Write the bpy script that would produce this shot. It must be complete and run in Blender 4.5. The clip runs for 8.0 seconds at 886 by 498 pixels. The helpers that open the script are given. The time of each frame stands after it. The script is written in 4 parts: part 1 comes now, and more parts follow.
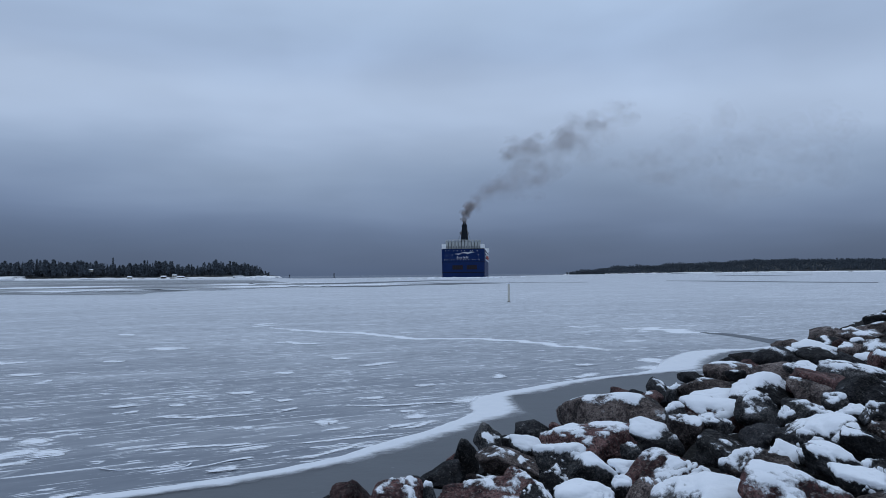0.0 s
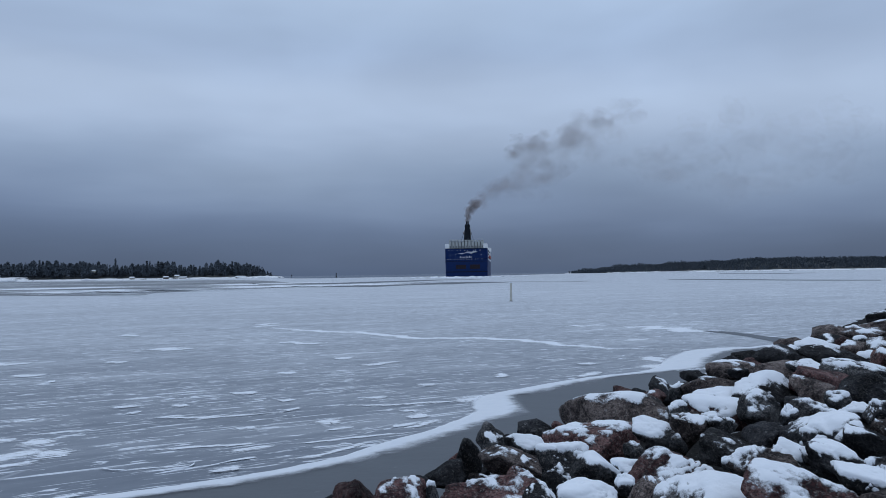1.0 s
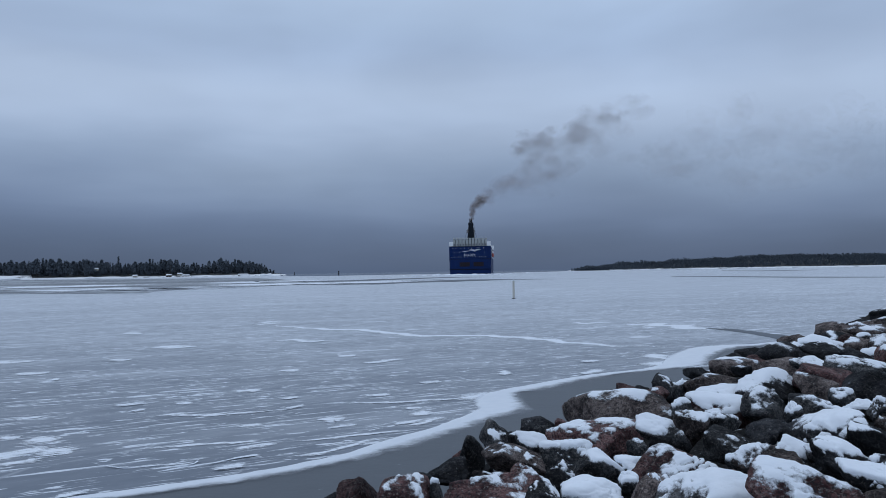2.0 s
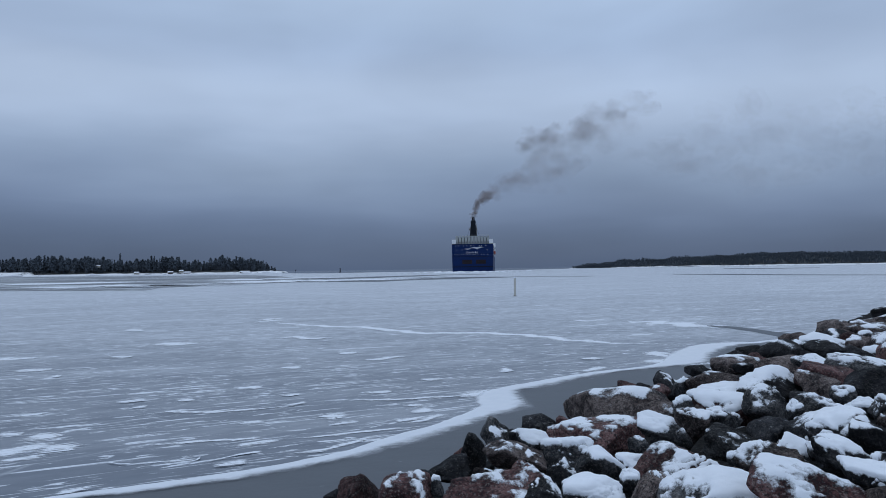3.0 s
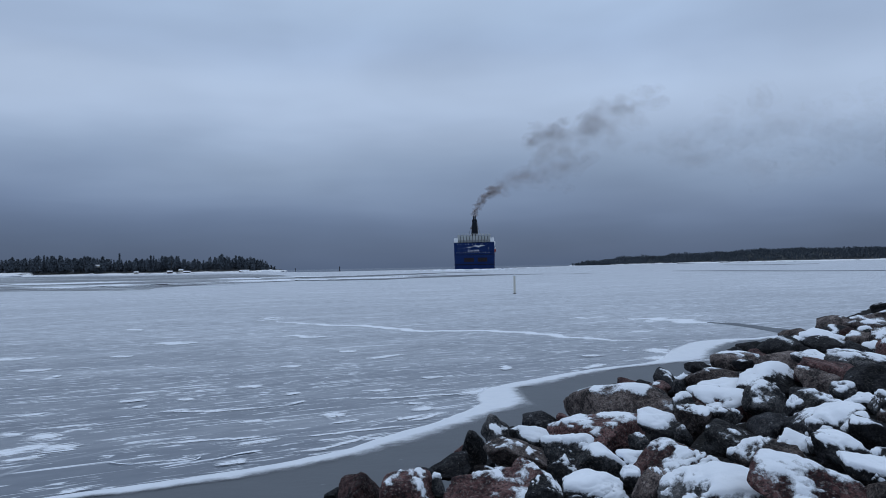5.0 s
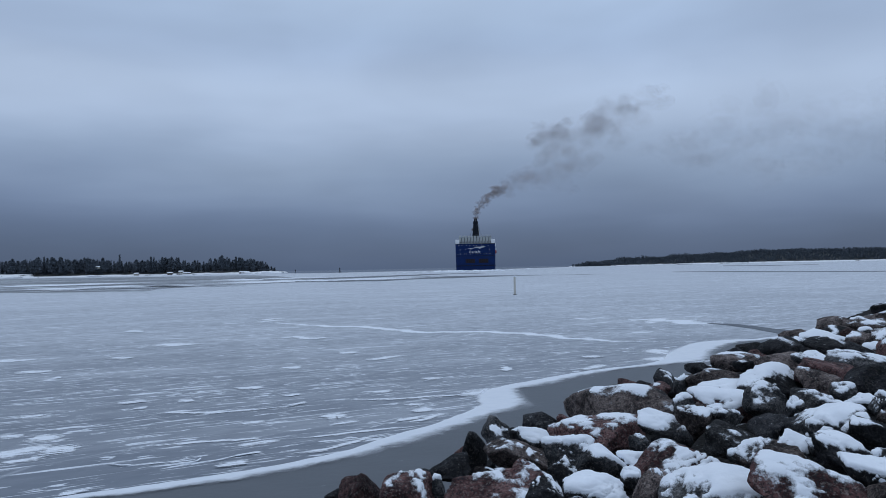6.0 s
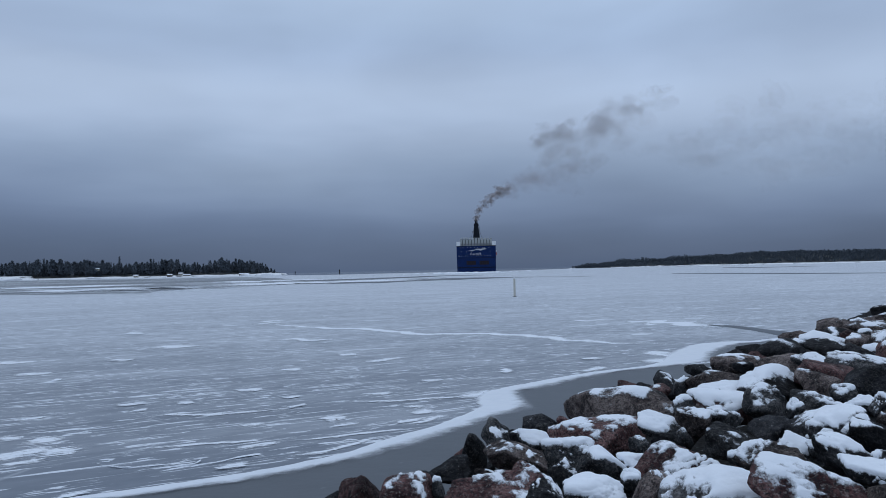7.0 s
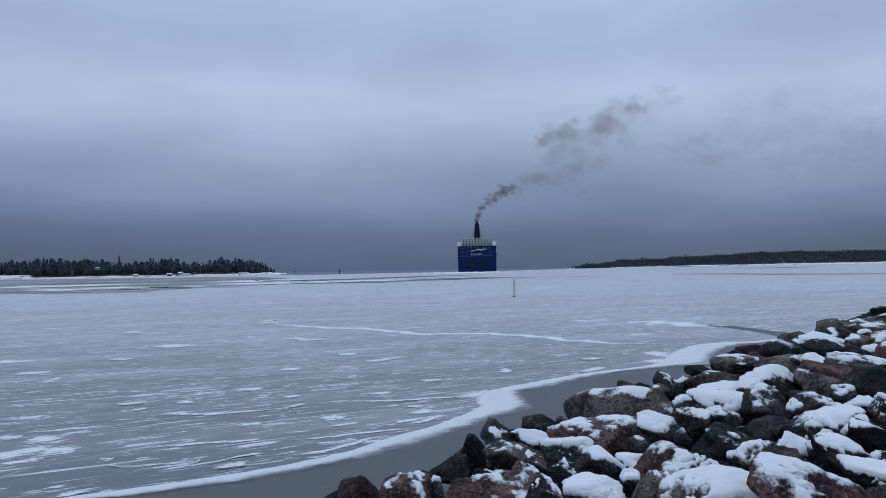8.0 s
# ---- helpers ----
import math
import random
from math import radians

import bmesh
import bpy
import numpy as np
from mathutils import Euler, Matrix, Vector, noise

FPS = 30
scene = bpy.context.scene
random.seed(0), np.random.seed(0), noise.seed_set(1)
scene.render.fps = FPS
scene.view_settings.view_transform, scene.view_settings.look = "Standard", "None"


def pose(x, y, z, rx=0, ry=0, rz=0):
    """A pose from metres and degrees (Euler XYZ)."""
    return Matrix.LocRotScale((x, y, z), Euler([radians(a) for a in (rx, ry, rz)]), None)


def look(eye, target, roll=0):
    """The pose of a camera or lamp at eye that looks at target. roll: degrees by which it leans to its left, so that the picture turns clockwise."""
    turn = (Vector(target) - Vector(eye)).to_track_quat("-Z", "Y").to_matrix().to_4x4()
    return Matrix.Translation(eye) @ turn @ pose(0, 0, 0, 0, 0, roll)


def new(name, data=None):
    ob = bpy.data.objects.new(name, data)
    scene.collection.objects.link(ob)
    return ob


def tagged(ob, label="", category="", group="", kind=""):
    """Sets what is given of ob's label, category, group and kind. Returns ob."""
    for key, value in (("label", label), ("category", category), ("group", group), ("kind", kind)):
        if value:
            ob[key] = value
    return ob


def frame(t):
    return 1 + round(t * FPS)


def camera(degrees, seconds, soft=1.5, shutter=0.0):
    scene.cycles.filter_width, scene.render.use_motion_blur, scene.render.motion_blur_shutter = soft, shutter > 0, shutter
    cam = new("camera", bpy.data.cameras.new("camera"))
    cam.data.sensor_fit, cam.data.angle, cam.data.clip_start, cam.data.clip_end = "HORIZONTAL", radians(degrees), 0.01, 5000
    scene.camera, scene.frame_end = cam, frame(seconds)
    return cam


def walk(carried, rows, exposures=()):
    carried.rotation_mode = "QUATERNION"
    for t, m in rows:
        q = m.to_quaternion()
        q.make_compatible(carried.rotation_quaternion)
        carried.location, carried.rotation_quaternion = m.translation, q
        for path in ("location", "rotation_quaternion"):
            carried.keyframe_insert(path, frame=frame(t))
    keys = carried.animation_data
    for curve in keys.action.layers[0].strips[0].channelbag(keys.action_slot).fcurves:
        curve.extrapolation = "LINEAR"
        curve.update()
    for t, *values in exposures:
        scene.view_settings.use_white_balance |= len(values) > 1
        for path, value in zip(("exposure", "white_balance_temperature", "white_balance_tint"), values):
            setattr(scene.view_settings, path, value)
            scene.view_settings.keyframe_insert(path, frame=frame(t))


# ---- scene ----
cam = camera(63, 8.0, soft=0.9)
EYE_Z = 2.6
walk(cam, [
    (0.0, pose(0.010, 0, EYE_Z, 92.011, 0.566, -0.376)),
    (0.5, pose(0.011, 0, EYE_Z, 92.011, 0.683, -0.339)),
    (1.0, pose(0.010, 0, EYE_Z, 91.967, 0.786, -0.212)),
    (1.5, pose(0.006, 0, EYE_Z, 91.876, 0.878, -0.092)),
    (3.0, pose(0, 0, EYE_Z, 91.569, 0.809, 0.091)),
    (3.5, pose(0, 0, EYE_Z, 91.473, 0.905, 0.068)),
    (4.0, pose(0, 0, EYE_Z, 91.432, 0.981, 0.064)),
    (4.5, pose(0, 0, EYE_Z, 91.397, 1.057, 0.056)),
    (6.0, pose(0, 0, EYE_Z, 91.496, 1.168, 0.067)),
    (6.5, pose(0, 0, EYE_Z, 91.569, 1.183, 0.061)),
    (7.0, pose(0, 0, EYE_Z, 91.642, 1.191, 0.051)),
    (7.5, pose(0, 0, EYE_Z, 91.656, 1.138, 0.039)),
    (8.0, pose(0, 0, EYE_Z, 91.634, 1.060, 0.030)),
])


# ---- node helpers ----
def lin(r, g, b):
    """Linear colour from 0..255 display values."""
    f = lambda v: v / 12.92 if v <= 0.04045 else ((v + 0.055) / 1.055) ** 2.4
    return (f(r / 255), f(g / 255), f(b / 255), 1)


def node(tree, kind, values=(), **settings):
    n = tree.nodes.new(kind)
    for key, value in settings.items():
        setattr(n, key, value)
    for key, value in dict(values).items():
        if isinstance(value, bpy.types.NodeSocket):
            tree.links.new(value, n.inputs[key])
        else:
            n.inputs[key].default_value = value
    return n


def ramp(tree, fac, stops, ease="LINEAR"):
    n = tree.nodes.new("ShaderNodeValToRGB")
    n.color_ramp.interpolation = ease
    tree.links.new(fac, n.inputs[0])
    els = n.color_ramp.elements
    while len(els) < len(stops):
        els.new(0.5)
    for e, (p, c) in zip(els, stops):
        e.position, e.color = p, (c if len(c) == 4 else (*c, 1))
    return n.outputs[0]


def grey(v):
    return (v, v, v, 1)


def calc(tree, op, a, b=0.0, c=0.0):
    n = tree.nodes.new("ShaderNodeMath")
    n.operation = op
    for i, v in enumerate((a, b, c)):
        if isinstance(v, bpy.types.NodeSocket):
            tree.links.new(v, n.inputs[i])
        else:
            n.inputs[i].default_value = v
    return n.outputs[0]


def blend(tree, fac, a, b, mode="MIX"):
    n = tree.nodes.new("ShaderNodeMix")
    n.data_type, n.blend_type = "RGBA", mode
    for i, v in ((0, fac), (6, a), (7, b)):
        if isinstance(v, bpy.types.NodeSocket):
            tree.links.new(v, n.inputs[i])
        else:
            n.inputs[i].default_value = v
    return n.outputs[2]


def fuzz(tree, where, scale, detail=4.0, rough=0.55, distort=0.0):
    return node(tree, "ShaderNodeTexNoise", {"Vector": where, "Scale": scale, "Detail": detail, "Roughness": rough, "Distortion": distort}).outputs[0]


def stretched(tree, where, scale=(1, 1, 1), turn=(0, 0, 0), shift=(0, 0, 0)):
    return node(tree, "ShaderNodeMapping", {"Vector": where, "Scale": scale, "Rotation": turn, "Location": shift}).outputs[0]


def material(name):
    m = bpy.data.materials.new(name)
    m.use_nodes = True
    t = m.node_tree
    return m, t, t.nodes["Principled BSDF"]


# ---- sky: low overcast, darker towards the horizon ----
world = bpy.data.worlds.new("overcast")
scene.world = world
world.use_nodes = True
wt = world.node_tree
wt.nodes.clear()
way = node(wt, "ShaderNodeTexCoord").outputs["Generated"]
axes = node(wt, "ShaderNodeSeparateXYZ", {0: way}).outputs
swell = fuzz(wt, stretched(wt, way, (1.8, 1.8, 9.0)), 1.0, 3, 0.45, 0.3)
wisps = fuzz(wt, stretched(wt, way, (5.0, 5.0, 34.0), shift=(3, 1, 0)), 1.0, 5, 0.55, 0.5)
height = calc(wt, "ADD", calc(wt, "MULTIPLY_ADD", axes[0], 0.02, axes[2]), calc(wt, "ADD", calc(wt, "MULTIPLY_ADD", swell, 0.09, -0.045), calc(wt, "MULTIPLY_ADD", wisps, 0.016, -0.008)))
cover = ramp(wt, height, [
    (0.0, lin(72, 86, 111)), (0.055, lin(84, 99, 127)), (0.10, lin(108, 123, 151)), (0.15, lin(133, 149, 174)),
    (0.19, lin(158, 173, 198)), (0.235, lin(170, 185, 209)), (0.29, lin(149, 166, 194)), (0.36, lin(163, 181, 207)),
    (0.6, (0.41, 0.49, 0.63)), (1.0, (0.51, 0.60, 0.75))], "B_SPLINE")
patches = fuzz(wt, stretched(wt, way, (3.0, 3.0, 8.0), shift=(7, 2, 4)), 1.0, 3, 0.5, 0.2)
cover = blend(wt, 1.0, cover, ramp(wt, patches, [(0.3, (1.02, 1.05, 1.065)), (0.7, (1.235, 1.28, 1.30))]), "MULTIPLY")
clear = node(wt, "ShaderNodeTexSky", sky_type="NISHITA", sun_disc=False, sun_elevation=radians(35), sun_rotation=radians(200)).outputs[0]
thin = blend(wt, 1.0, clear, grey(0.08), "MULTIPLY")
back = node(wt, "ShaderNodeBackground", {"Color": blend(wt, 0.95, thin, cover), "Strength": 1.0})
wt.links.new(back.outputs[0], node(wt, "ShaderNodeOutputWorld").inputs[0])

sun = new("sun", bpy.data.lights.new("sun", "SUN"))
sun.data.energy, sun.data.angle, sun.data.color = 0.33, radians(40), (0.93, 0.97, 1.0)
sun.matrix_world = look((-25, 30, 90), (0, 0, 0))
scene.view_settings.exposure = 0.0
scene.cycles.transparent_max_bounces = 96


# ---- materials ----
def ice_material():
    m, t, p = material("snow_dusted_sea_ice")
    at = node(t, "ShaderNodeTexCoord").outputs["Object"]
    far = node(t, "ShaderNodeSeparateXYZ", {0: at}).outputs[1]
    turned = stretched(t, at, turn=(0, 0, radians(-26)))
    gust = fuzz(t, stretched(t, turned, (0.05, 0.09, 1)), 1.0, 4, 0.55)
    pats = fuzz(t, stretched(t, turned, (1.3, 5.4, 1)), 1.0, 5, 0.6, 1.1)
    lines = fuzz(t, stretched(t, turned, (0.6, 9.5, 1), shift=(3, 8, 0)), 1.0, 5, 0.58, 0.6)
    broad = fuzz(t, stretched(t, turned, (0.10, 0.45, 1), shift=(9, 2, 0)), 1.0, 4, 0.6, 0.3)
    white_mottle = fuzz(t, stretched(t, turned, (1.4, 3.5, 1)), 1.0, 6, 0.7)
    lift = calc(t, "MULTIPLY_ADD", gust, 0.16, -0.08)
    a = ramp(t, calc(t, "ADD", pats, lift), [(0.583, grey(0)), (0.64, grey(0.9))], "EASE")
    b = ramp(t, calc(t, "ADD", lines, lift), [(0.585, grey(0)), (0.63, grey(0.85))], "EASE")
    c = ramp(t, broad, [(0.45, grey(0)), (0.75, grey(0.2))])
    crack = node(t, "ShaderNodeTexVoronoi", {"Vector": stretched(t, turned, (0.16, 0.42, 1)), "Scale": 1.0}, feature="DISTANCE_TO_EDGE").outputs[0]
    crack = ramp(t, crack, [(0.0, grey(0.7)), (0.015, grey(0))])
    # the paler far ice is put into the colour: whitening that rises with y
    far_whitening = calc(t, "MULTIPLY", ramp(t, white_mottle, [(0.3, grey(0.2)), (0.75, grey(1))]), ramp(t, calc(t, "MULTIPLY", far, 0.012), [(0.08, grey(0.10)), (0.16, grey(0.26)), (0.36, grey(0.72)), (1.0, grey(0.98))]))
    snow = calc(t, "MAXIMUM", calc(t, "MAXIMUM", a, b), calc(t, "MAXIMUM", calc(t, "MULTIPLY", crack, gust), calc(t, "ADD", c, far_whitening)))
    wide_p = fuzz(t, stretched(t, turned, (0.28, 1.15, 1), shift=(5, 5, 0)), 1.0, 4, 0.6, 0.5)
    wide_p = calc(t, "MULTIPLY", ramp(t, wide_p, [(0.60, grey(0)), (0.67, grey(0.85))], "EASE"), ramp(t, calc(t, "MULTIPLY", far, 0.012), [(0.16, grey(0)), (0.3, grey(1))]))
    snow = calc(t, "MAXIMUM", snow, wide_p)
    bare = blend(t, fuzz(t, at, 0.35, 5, 0.6), (0.052, 0.067, 0.094, 1), (0.094, 0.120, 0.162, 1))
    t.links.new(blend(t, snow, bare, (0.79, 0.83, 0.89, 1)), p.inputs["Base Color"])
    t.links.new(ramp(t, snow, [(0, grey(0.42)), (0.6, grey(0.85))]), p.inputs["Roughness"])
    bump = node(t, "ShaderNodeBump", {"Height": calc(t, "ADD", snow, calc(t, "MULTIPLY", fuzz(t, at, 9, 4), 0.15)), "Strength": 0.25, "Distance": 0.02})
    t.links.new(bump.outputs[0], p.inputs["Normal"])
    return m


def thin_ice_material():
    m, t, p = material("wet_grey_new_ice")
    at = node(t, "ShaderNodeTexCoord").outputs["Object"]
    tone = blend(t, fuzz(t, stretched(t, at, (1, 2, 1)), 0.8, 6, 0.6), (0.046, 0.054, 0.064, 1), (0.076, 0.086, 0.099, 1))
    fleck = ramp(t, fuzz(t, stretched(t, at, (1.2, 2.6, 1)), 2.4, 3, 0.5), [(0.71, grey(0)), (0.77, grey(0.5))])
    t.links.new(blend(t, fleck, tone, (0.6, 0.62, 0.65, 1)), p.inputs["Base Color"])
    p.inputs["Roughness"].default_value, p.inputs["Specular IOR Level"].default_value = 0.42, 0.42
    bump = node(t, "ShaderNodeBump", {"Height": fuzz(t, at, 6, 5, 0.6), "Strength": 0.2, "Distance": 0.02})
    t.links.new(bump.outputs[0], p.inputs["Normal"])
    return m


def brash_material():
    m, t, p = material("broken_channel_ice")
    at = node(t, "ShaderNodeTexCoord").outputs["Object"]
    turned = stretched(t, at, (0.012, 0.07, 1), turn=(0, 0, radians(-25)))
    streak = fuzz(t, turned, 1.0, 6, 0.65, 0.3)
    floes = fuzz(t, stretched(t, at, (0.25, 0.3, 1)), 1.0, 4, 0.6)
    tone = ramp(t, calc(t, "ADD", calc(t, "MULTIPLY", streak, 0.7), calc(t, "MULTIPLY", floes, 0.3)), [(0.42, (0.10, 0.112, 0.128)), (0.53, (0.17, 0.185, 0.205)), (0.57, (0.5, 0.54, 0.59))])
    t.links.new(tone, p.inputs["Base Color"])
    p.inputs["Roughness"].default_value = 0.6
    return m


def snow_material(name="settled_snow", thinning=False):
    m, t, p = material(name)
    at = node(t, "ShaderNodeTexCoord").outputs["Object"]
    t.links.new(blend(t, fuzz(t, at, 5, 5, 0.6), (0.76, 0.81, 0.88, 1), (0.86, 0.89, 0.94, 1)), p.inputs["Base Color"])
    p.inputs["Roughness"].default_value = 0.8
    bump = node(t, "ShaderNodeBump", {"Height": fuzz(t, at, 22, 5, 0.65), "Strength": 0.35, "Distance": 0.02})
    t.links.new(bump.outputs[0], p.inputs["Normal"])
    if thinning:
        cover = node(t, "ShaderNodeAttribute", attribute_name="cover").outputs["Fac"]
        ragged = calc(t, "MULTIPLY_ADD", fuzz(t, at, 26, 7, 0.75), 1.3, -0.65)
        t.links.new(ramp(t, calc(t, "ADD", cover, ragged), [(0.0, grey(0)), (0.42, grey(1))]), p.inputs["Alpha"])
    return m


def stone_material(name, dark, mid, light, speck):
    m, t, p = material(name)
    at = node(t, "ShaderNodeTexCoord").outputs["Object"]
    rnd = node(t, "ShaderNodeObjectInfo").outputs["Random"]
    moved = node(t, "ShaderNodeVectorMath", {0: at, 1: node(t, "ShaderNodeCombineXYZ", {0: calc(t, "MULTIPLY", rnd, 37.0), 1: calc(t, "MULTIPLY", rnd, 11.0)}).outputs[0]}, operation="ADD").outputs[0]
    big = fuzz(t, moved, 3.2, 6, 0.62, 0.6)
    grain = fuzz(t, moved, 38, 3, 0.7)
    base = ramp(t, calc(t, "ADD", calc(t, "MULTIPLY", big, 0.65), calc(t, "MULTIPLY", fuzz(t, moved, 14, 5, 0.7), 0.35)), [(0.42, dark), (0.5, mid), (0.58, light)])
    base = blend(t, ramp(t, grain, [(0.52, grey(0)), (0.66, grey(speck))]), base, (0.34, 0.31, 0.29, 1))
    base = blend(t, ramp(t, fuzz(t, moved, 60, 2, 0.6), [(0.50, grey(0)), (0.62, grey(0.8))]), base, (0.02, 0.02, 0.022, 1))
    # wind-blown frost left in the pits of upward faces
    up = node(t, "ShaderNodeSeparateXYZ", {0: node(t, "ShaderNodeNewGeometry").outputs["Normal"]}).outputs[2]
    frost = calc(t, "MULTIPLY", ramp(t, up, [(0.35, grey(0)), (0.85, grey(1))]), ramp(t, fuzz(t, moved, 11, 9, 0.82, 0.4), [(0.60, grey(0)), (0.70, grey(0.6))]))
    base = blend(t, frost, base, (0.8, 0.82, 0.85, 1))
    shade = calc(t, "MULTIPLY_ADD", rnd, 0.9, 0.75)
    base = blend(t, 1.0, base, node(t, "ShaderNodeCombineColor", {0: shade, 1: shade, 2: shade}).outputs[0], "MULTIPLY")
    t.links.new(base, p.inputs["Base Color"])
    p.inputs["Roughness"].default_value, p.inputs["Specular IOR Level"].default_value = 0.78, 0.12
    rough = calc(t, "ADD", fuzz(t, moved, 6, 8, 0.66), calc(t, "MULTIPLY", fuzz(t, moved, 40, 4, 0.7), 0.25))
    bump = node(t, "ShaderNodeBump", {"Height": rough, "Strength": 1.0, "Distance": 0.10})
    t.links.new(bump.outputs[0], p.inputs["Normal"])
    return m


def plain_material(name, colour, rough=0.5, vary=0.15, scale=1.0, metal=0.0, gloss=0.5):
    m, t, p = material(name)
    at = node(t, "ShaderNodeTexCoord").outputs["Object"]
    low = tuple(c * (1 - vary) for c in colour[:3]) + (1,)
    high = tuple(min(1, c * (1 + vary)) for c in colour[:3]) + (1,)
    t.links.new(blend(t, fuzz(t, at, scale, 5, 0.65), low, high), p.inputs["Base Color"])
    p.inputs["Roughness"].default_value, p.inputs["Metallic"].default_value = rough, metal
    p.inputs["Specular IOR Level"].default_value = gloss
    return m


def soot_material(share, tone):
    """Thin smoke: each fleck hides a share of what is behind it."""
    m, t, p = material("soot")
    p.inputs["Base Color"].default_value, p.inputs["Roughness"].default_value = tone, 1.0
    p.inputs["Specular IOR Level"].default_value = 0.0
    p.inputs["Alpha"].default_value = share
    return m


def gravel_material():
    """Gravel with gap shade painted in as near-black, and snow caught in its hollows."""
    m, t, p = material("gap_dark_snowy_gravel")
    at = node(t, "ShaderNodeTexCoord").outputs["Object"]
    # the shade between the boulders is put into this near-black tone
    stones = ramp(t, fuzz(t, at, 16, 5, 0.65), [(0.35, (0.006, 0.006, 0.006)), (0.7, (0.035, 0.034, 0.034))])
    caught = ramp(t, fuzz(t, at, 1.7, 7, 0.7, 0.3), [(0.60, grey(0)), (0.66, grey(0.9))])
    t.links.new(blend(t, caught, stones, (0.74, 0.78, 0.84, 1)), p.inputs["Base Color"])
    p.inputs["Roughness"].default_value, p.inputs["Specular IOR Level"].default_value = 0.95, 0.05
    bump = node(t, "ShaderNodeBump", {"Height": fuzz(t, at, 30, 5, 0.6), "Strength": 0.6, "Distance": 0.03})
    t.links.new(bump.outputs[0], p.inputs["Normal"])
    return m


def water_material():
    m, t, p = material("cold_open_water")
    at = node(t, "ShaderNodeTexCoord").outputs["Object"]
    t.links.new(blend(t, fuzz(t, at, 0.02, 4, 0.6), (0.018, 0.026, 0.036, 1), (0.03, 0.04, 0.052, 1)), p.inputs["Base Color"])
    p.inputs["Roughness"].default_value, p.inputs["IOR"].default_value = 0.12, 1.33
    bump = node(t, "ShaderNodeBump", {"Height": fuzz(t, stretched(t, at, (0.5, 1.2, 1)), 1.0, 4, 0.6), "Strength": 0.25, "Distance": 0.1})
    t.links.new(bump.outputs[0], p.inputs["Normal"])
    return m


WATER = water_material()


def shore_material(name="snowy_shore_rock", woods_floor=True):
    m, t, p = material(name)
    at = node(t, "ShaderNodeTexCoord").outputs["Object"]
    rock = ramp(t, fuzz(t, stretched(t, at, (0.05, 0.05, 0.3)), 1.0, 5, 0.65), [(0.36, (0.05, 0.05, 0.055)), (0.42, (0.8, 0.82, 0.85))])
    high = node(t, "ShaderNodeSeparateXYZ", {0: at}).outputs[2]
    floor = ramp(t, fuzz(t, at, 0.12, 4, 0.6), [(0.5, (0.03, 0.034, 0.036)), (0.85, (0.07, 0.08, 0.09))])
    wooded = ramp(t, calc(t, "ADD", calc(t, "MULTIPLY", high, 0.2), calc(t, "MULTIPLY", fuzz(t, at, 0.04, 3), 0.5)), [(0.62, grey(0)), (0.72, grey(1))])
    t.links.new(blend(t, wooded, rock, floor) if woods_floor else rock, p.inputs["Base Color"])
    p.inputs["Roughness"].default_value = 0.85
    return m


def blown_snow_material(name, scale, sway, stops, strength=1.0):
    """Snow that thins out with its cover, torn into streaks along the wind."""
    m, t, p = material(name)
    at = node(t, "ShaderNodeTexCoord").outputs["Object"]
    turned = stretched(t, at, turn=(0, 0, radians(-26)))
    t.links.new(blend(t, fuzz(t, at, 5, 4, 0.6), (0.72, 0.77, 0.84, 1), (0.84, 0.87, 0.92, 1)), p.inputs["Base Color"])
    p.inputs["Roughness"].default_value = 0.85
    cover = node(t, "ShaderNodeAttribute", attribute_name="cover").outputs["Fac"]
    torn = calc(t, "MULTIPLY_ADD", fuzz(t, stretched(t, turned, scale), 1.0, 7, 0.72, 0.4), sway * 2, -sway)
    t.links.new(ramp(t, calc(t, "ADD", cover, torn), [(stops[0], grey(0)), (stops[1], grey(strength))], "EASE"), p.inputs["Alpha"])
    return m


STREAK = blown_snow_material("blown_snow_streak", (2.0, 17.0, 1), 1.5, (0.40, 0.80), 1.0)
RIM = blown_snow_material("ice_rim_snow", (2.0, 3.5, 1), 0.5, (0.05, 0.9), 0.92)
LEAD = plain_material("refrozen_lead_ice", (0.105, 0.12, 0.14), 0.6, 0.25, 0.15, gloss=0.3)
DRIFT = snow_material("thinning_snow", True)
ICE, NEW_ICE, BRASH, SNOW = ice_material(), thin_ice_material(), brash_material(), snow_material()
RED = stone_material("red_granite", (0.030, 0.014, 0.015), (0.098, 0.049, 0.048), (0.19, 0.108, 0.102), 0.4)
DARK = stone_material("dark_gneiss", (0.004, 0.005, 0.006), (0.013, 0.014, 0.017), (0.036, 0.037, 0.041), 0.12)
GREY = stone_material("grey_granite", (0.010, 0.011, 0.013), (0.040, 0.042, 0.045), (0.115, 0.115, 0.118), 0.3)
BROWN = stone_material("brown_granite", (0.018, 0.014, 0.014), (0.075, 0.058, 0.055), (0.18, 0.148, 0.138), 0.4)
STONE_WORDS = {RED: "reddish granite", DARK: "near-black gneiss", GREY: "grey granite", BROWN: "brownish granite"}
GAP_GRAVEL = gravel_material()
# distance haze is put into both needle colours, which are lifted and blued
HAZED_NEEDLES = plain_material("haze_tinted_needles", (0.078, 0.096, 0.118), 0.9, 0.35, 0.25)
FAR_HAZED_NEEDLES = plain_material("far_haze_tinted_needles", (0.080, 0.098, 0.12), 0.9, 0.25, 0.05)
BARK = plain_material("bark", (0.06, 0.05, 0.045), 0.9, 0.3, 1.5)
SHORE = shore_material()
BARE_SHORE = shore_material("bare_snowy_rock", False)
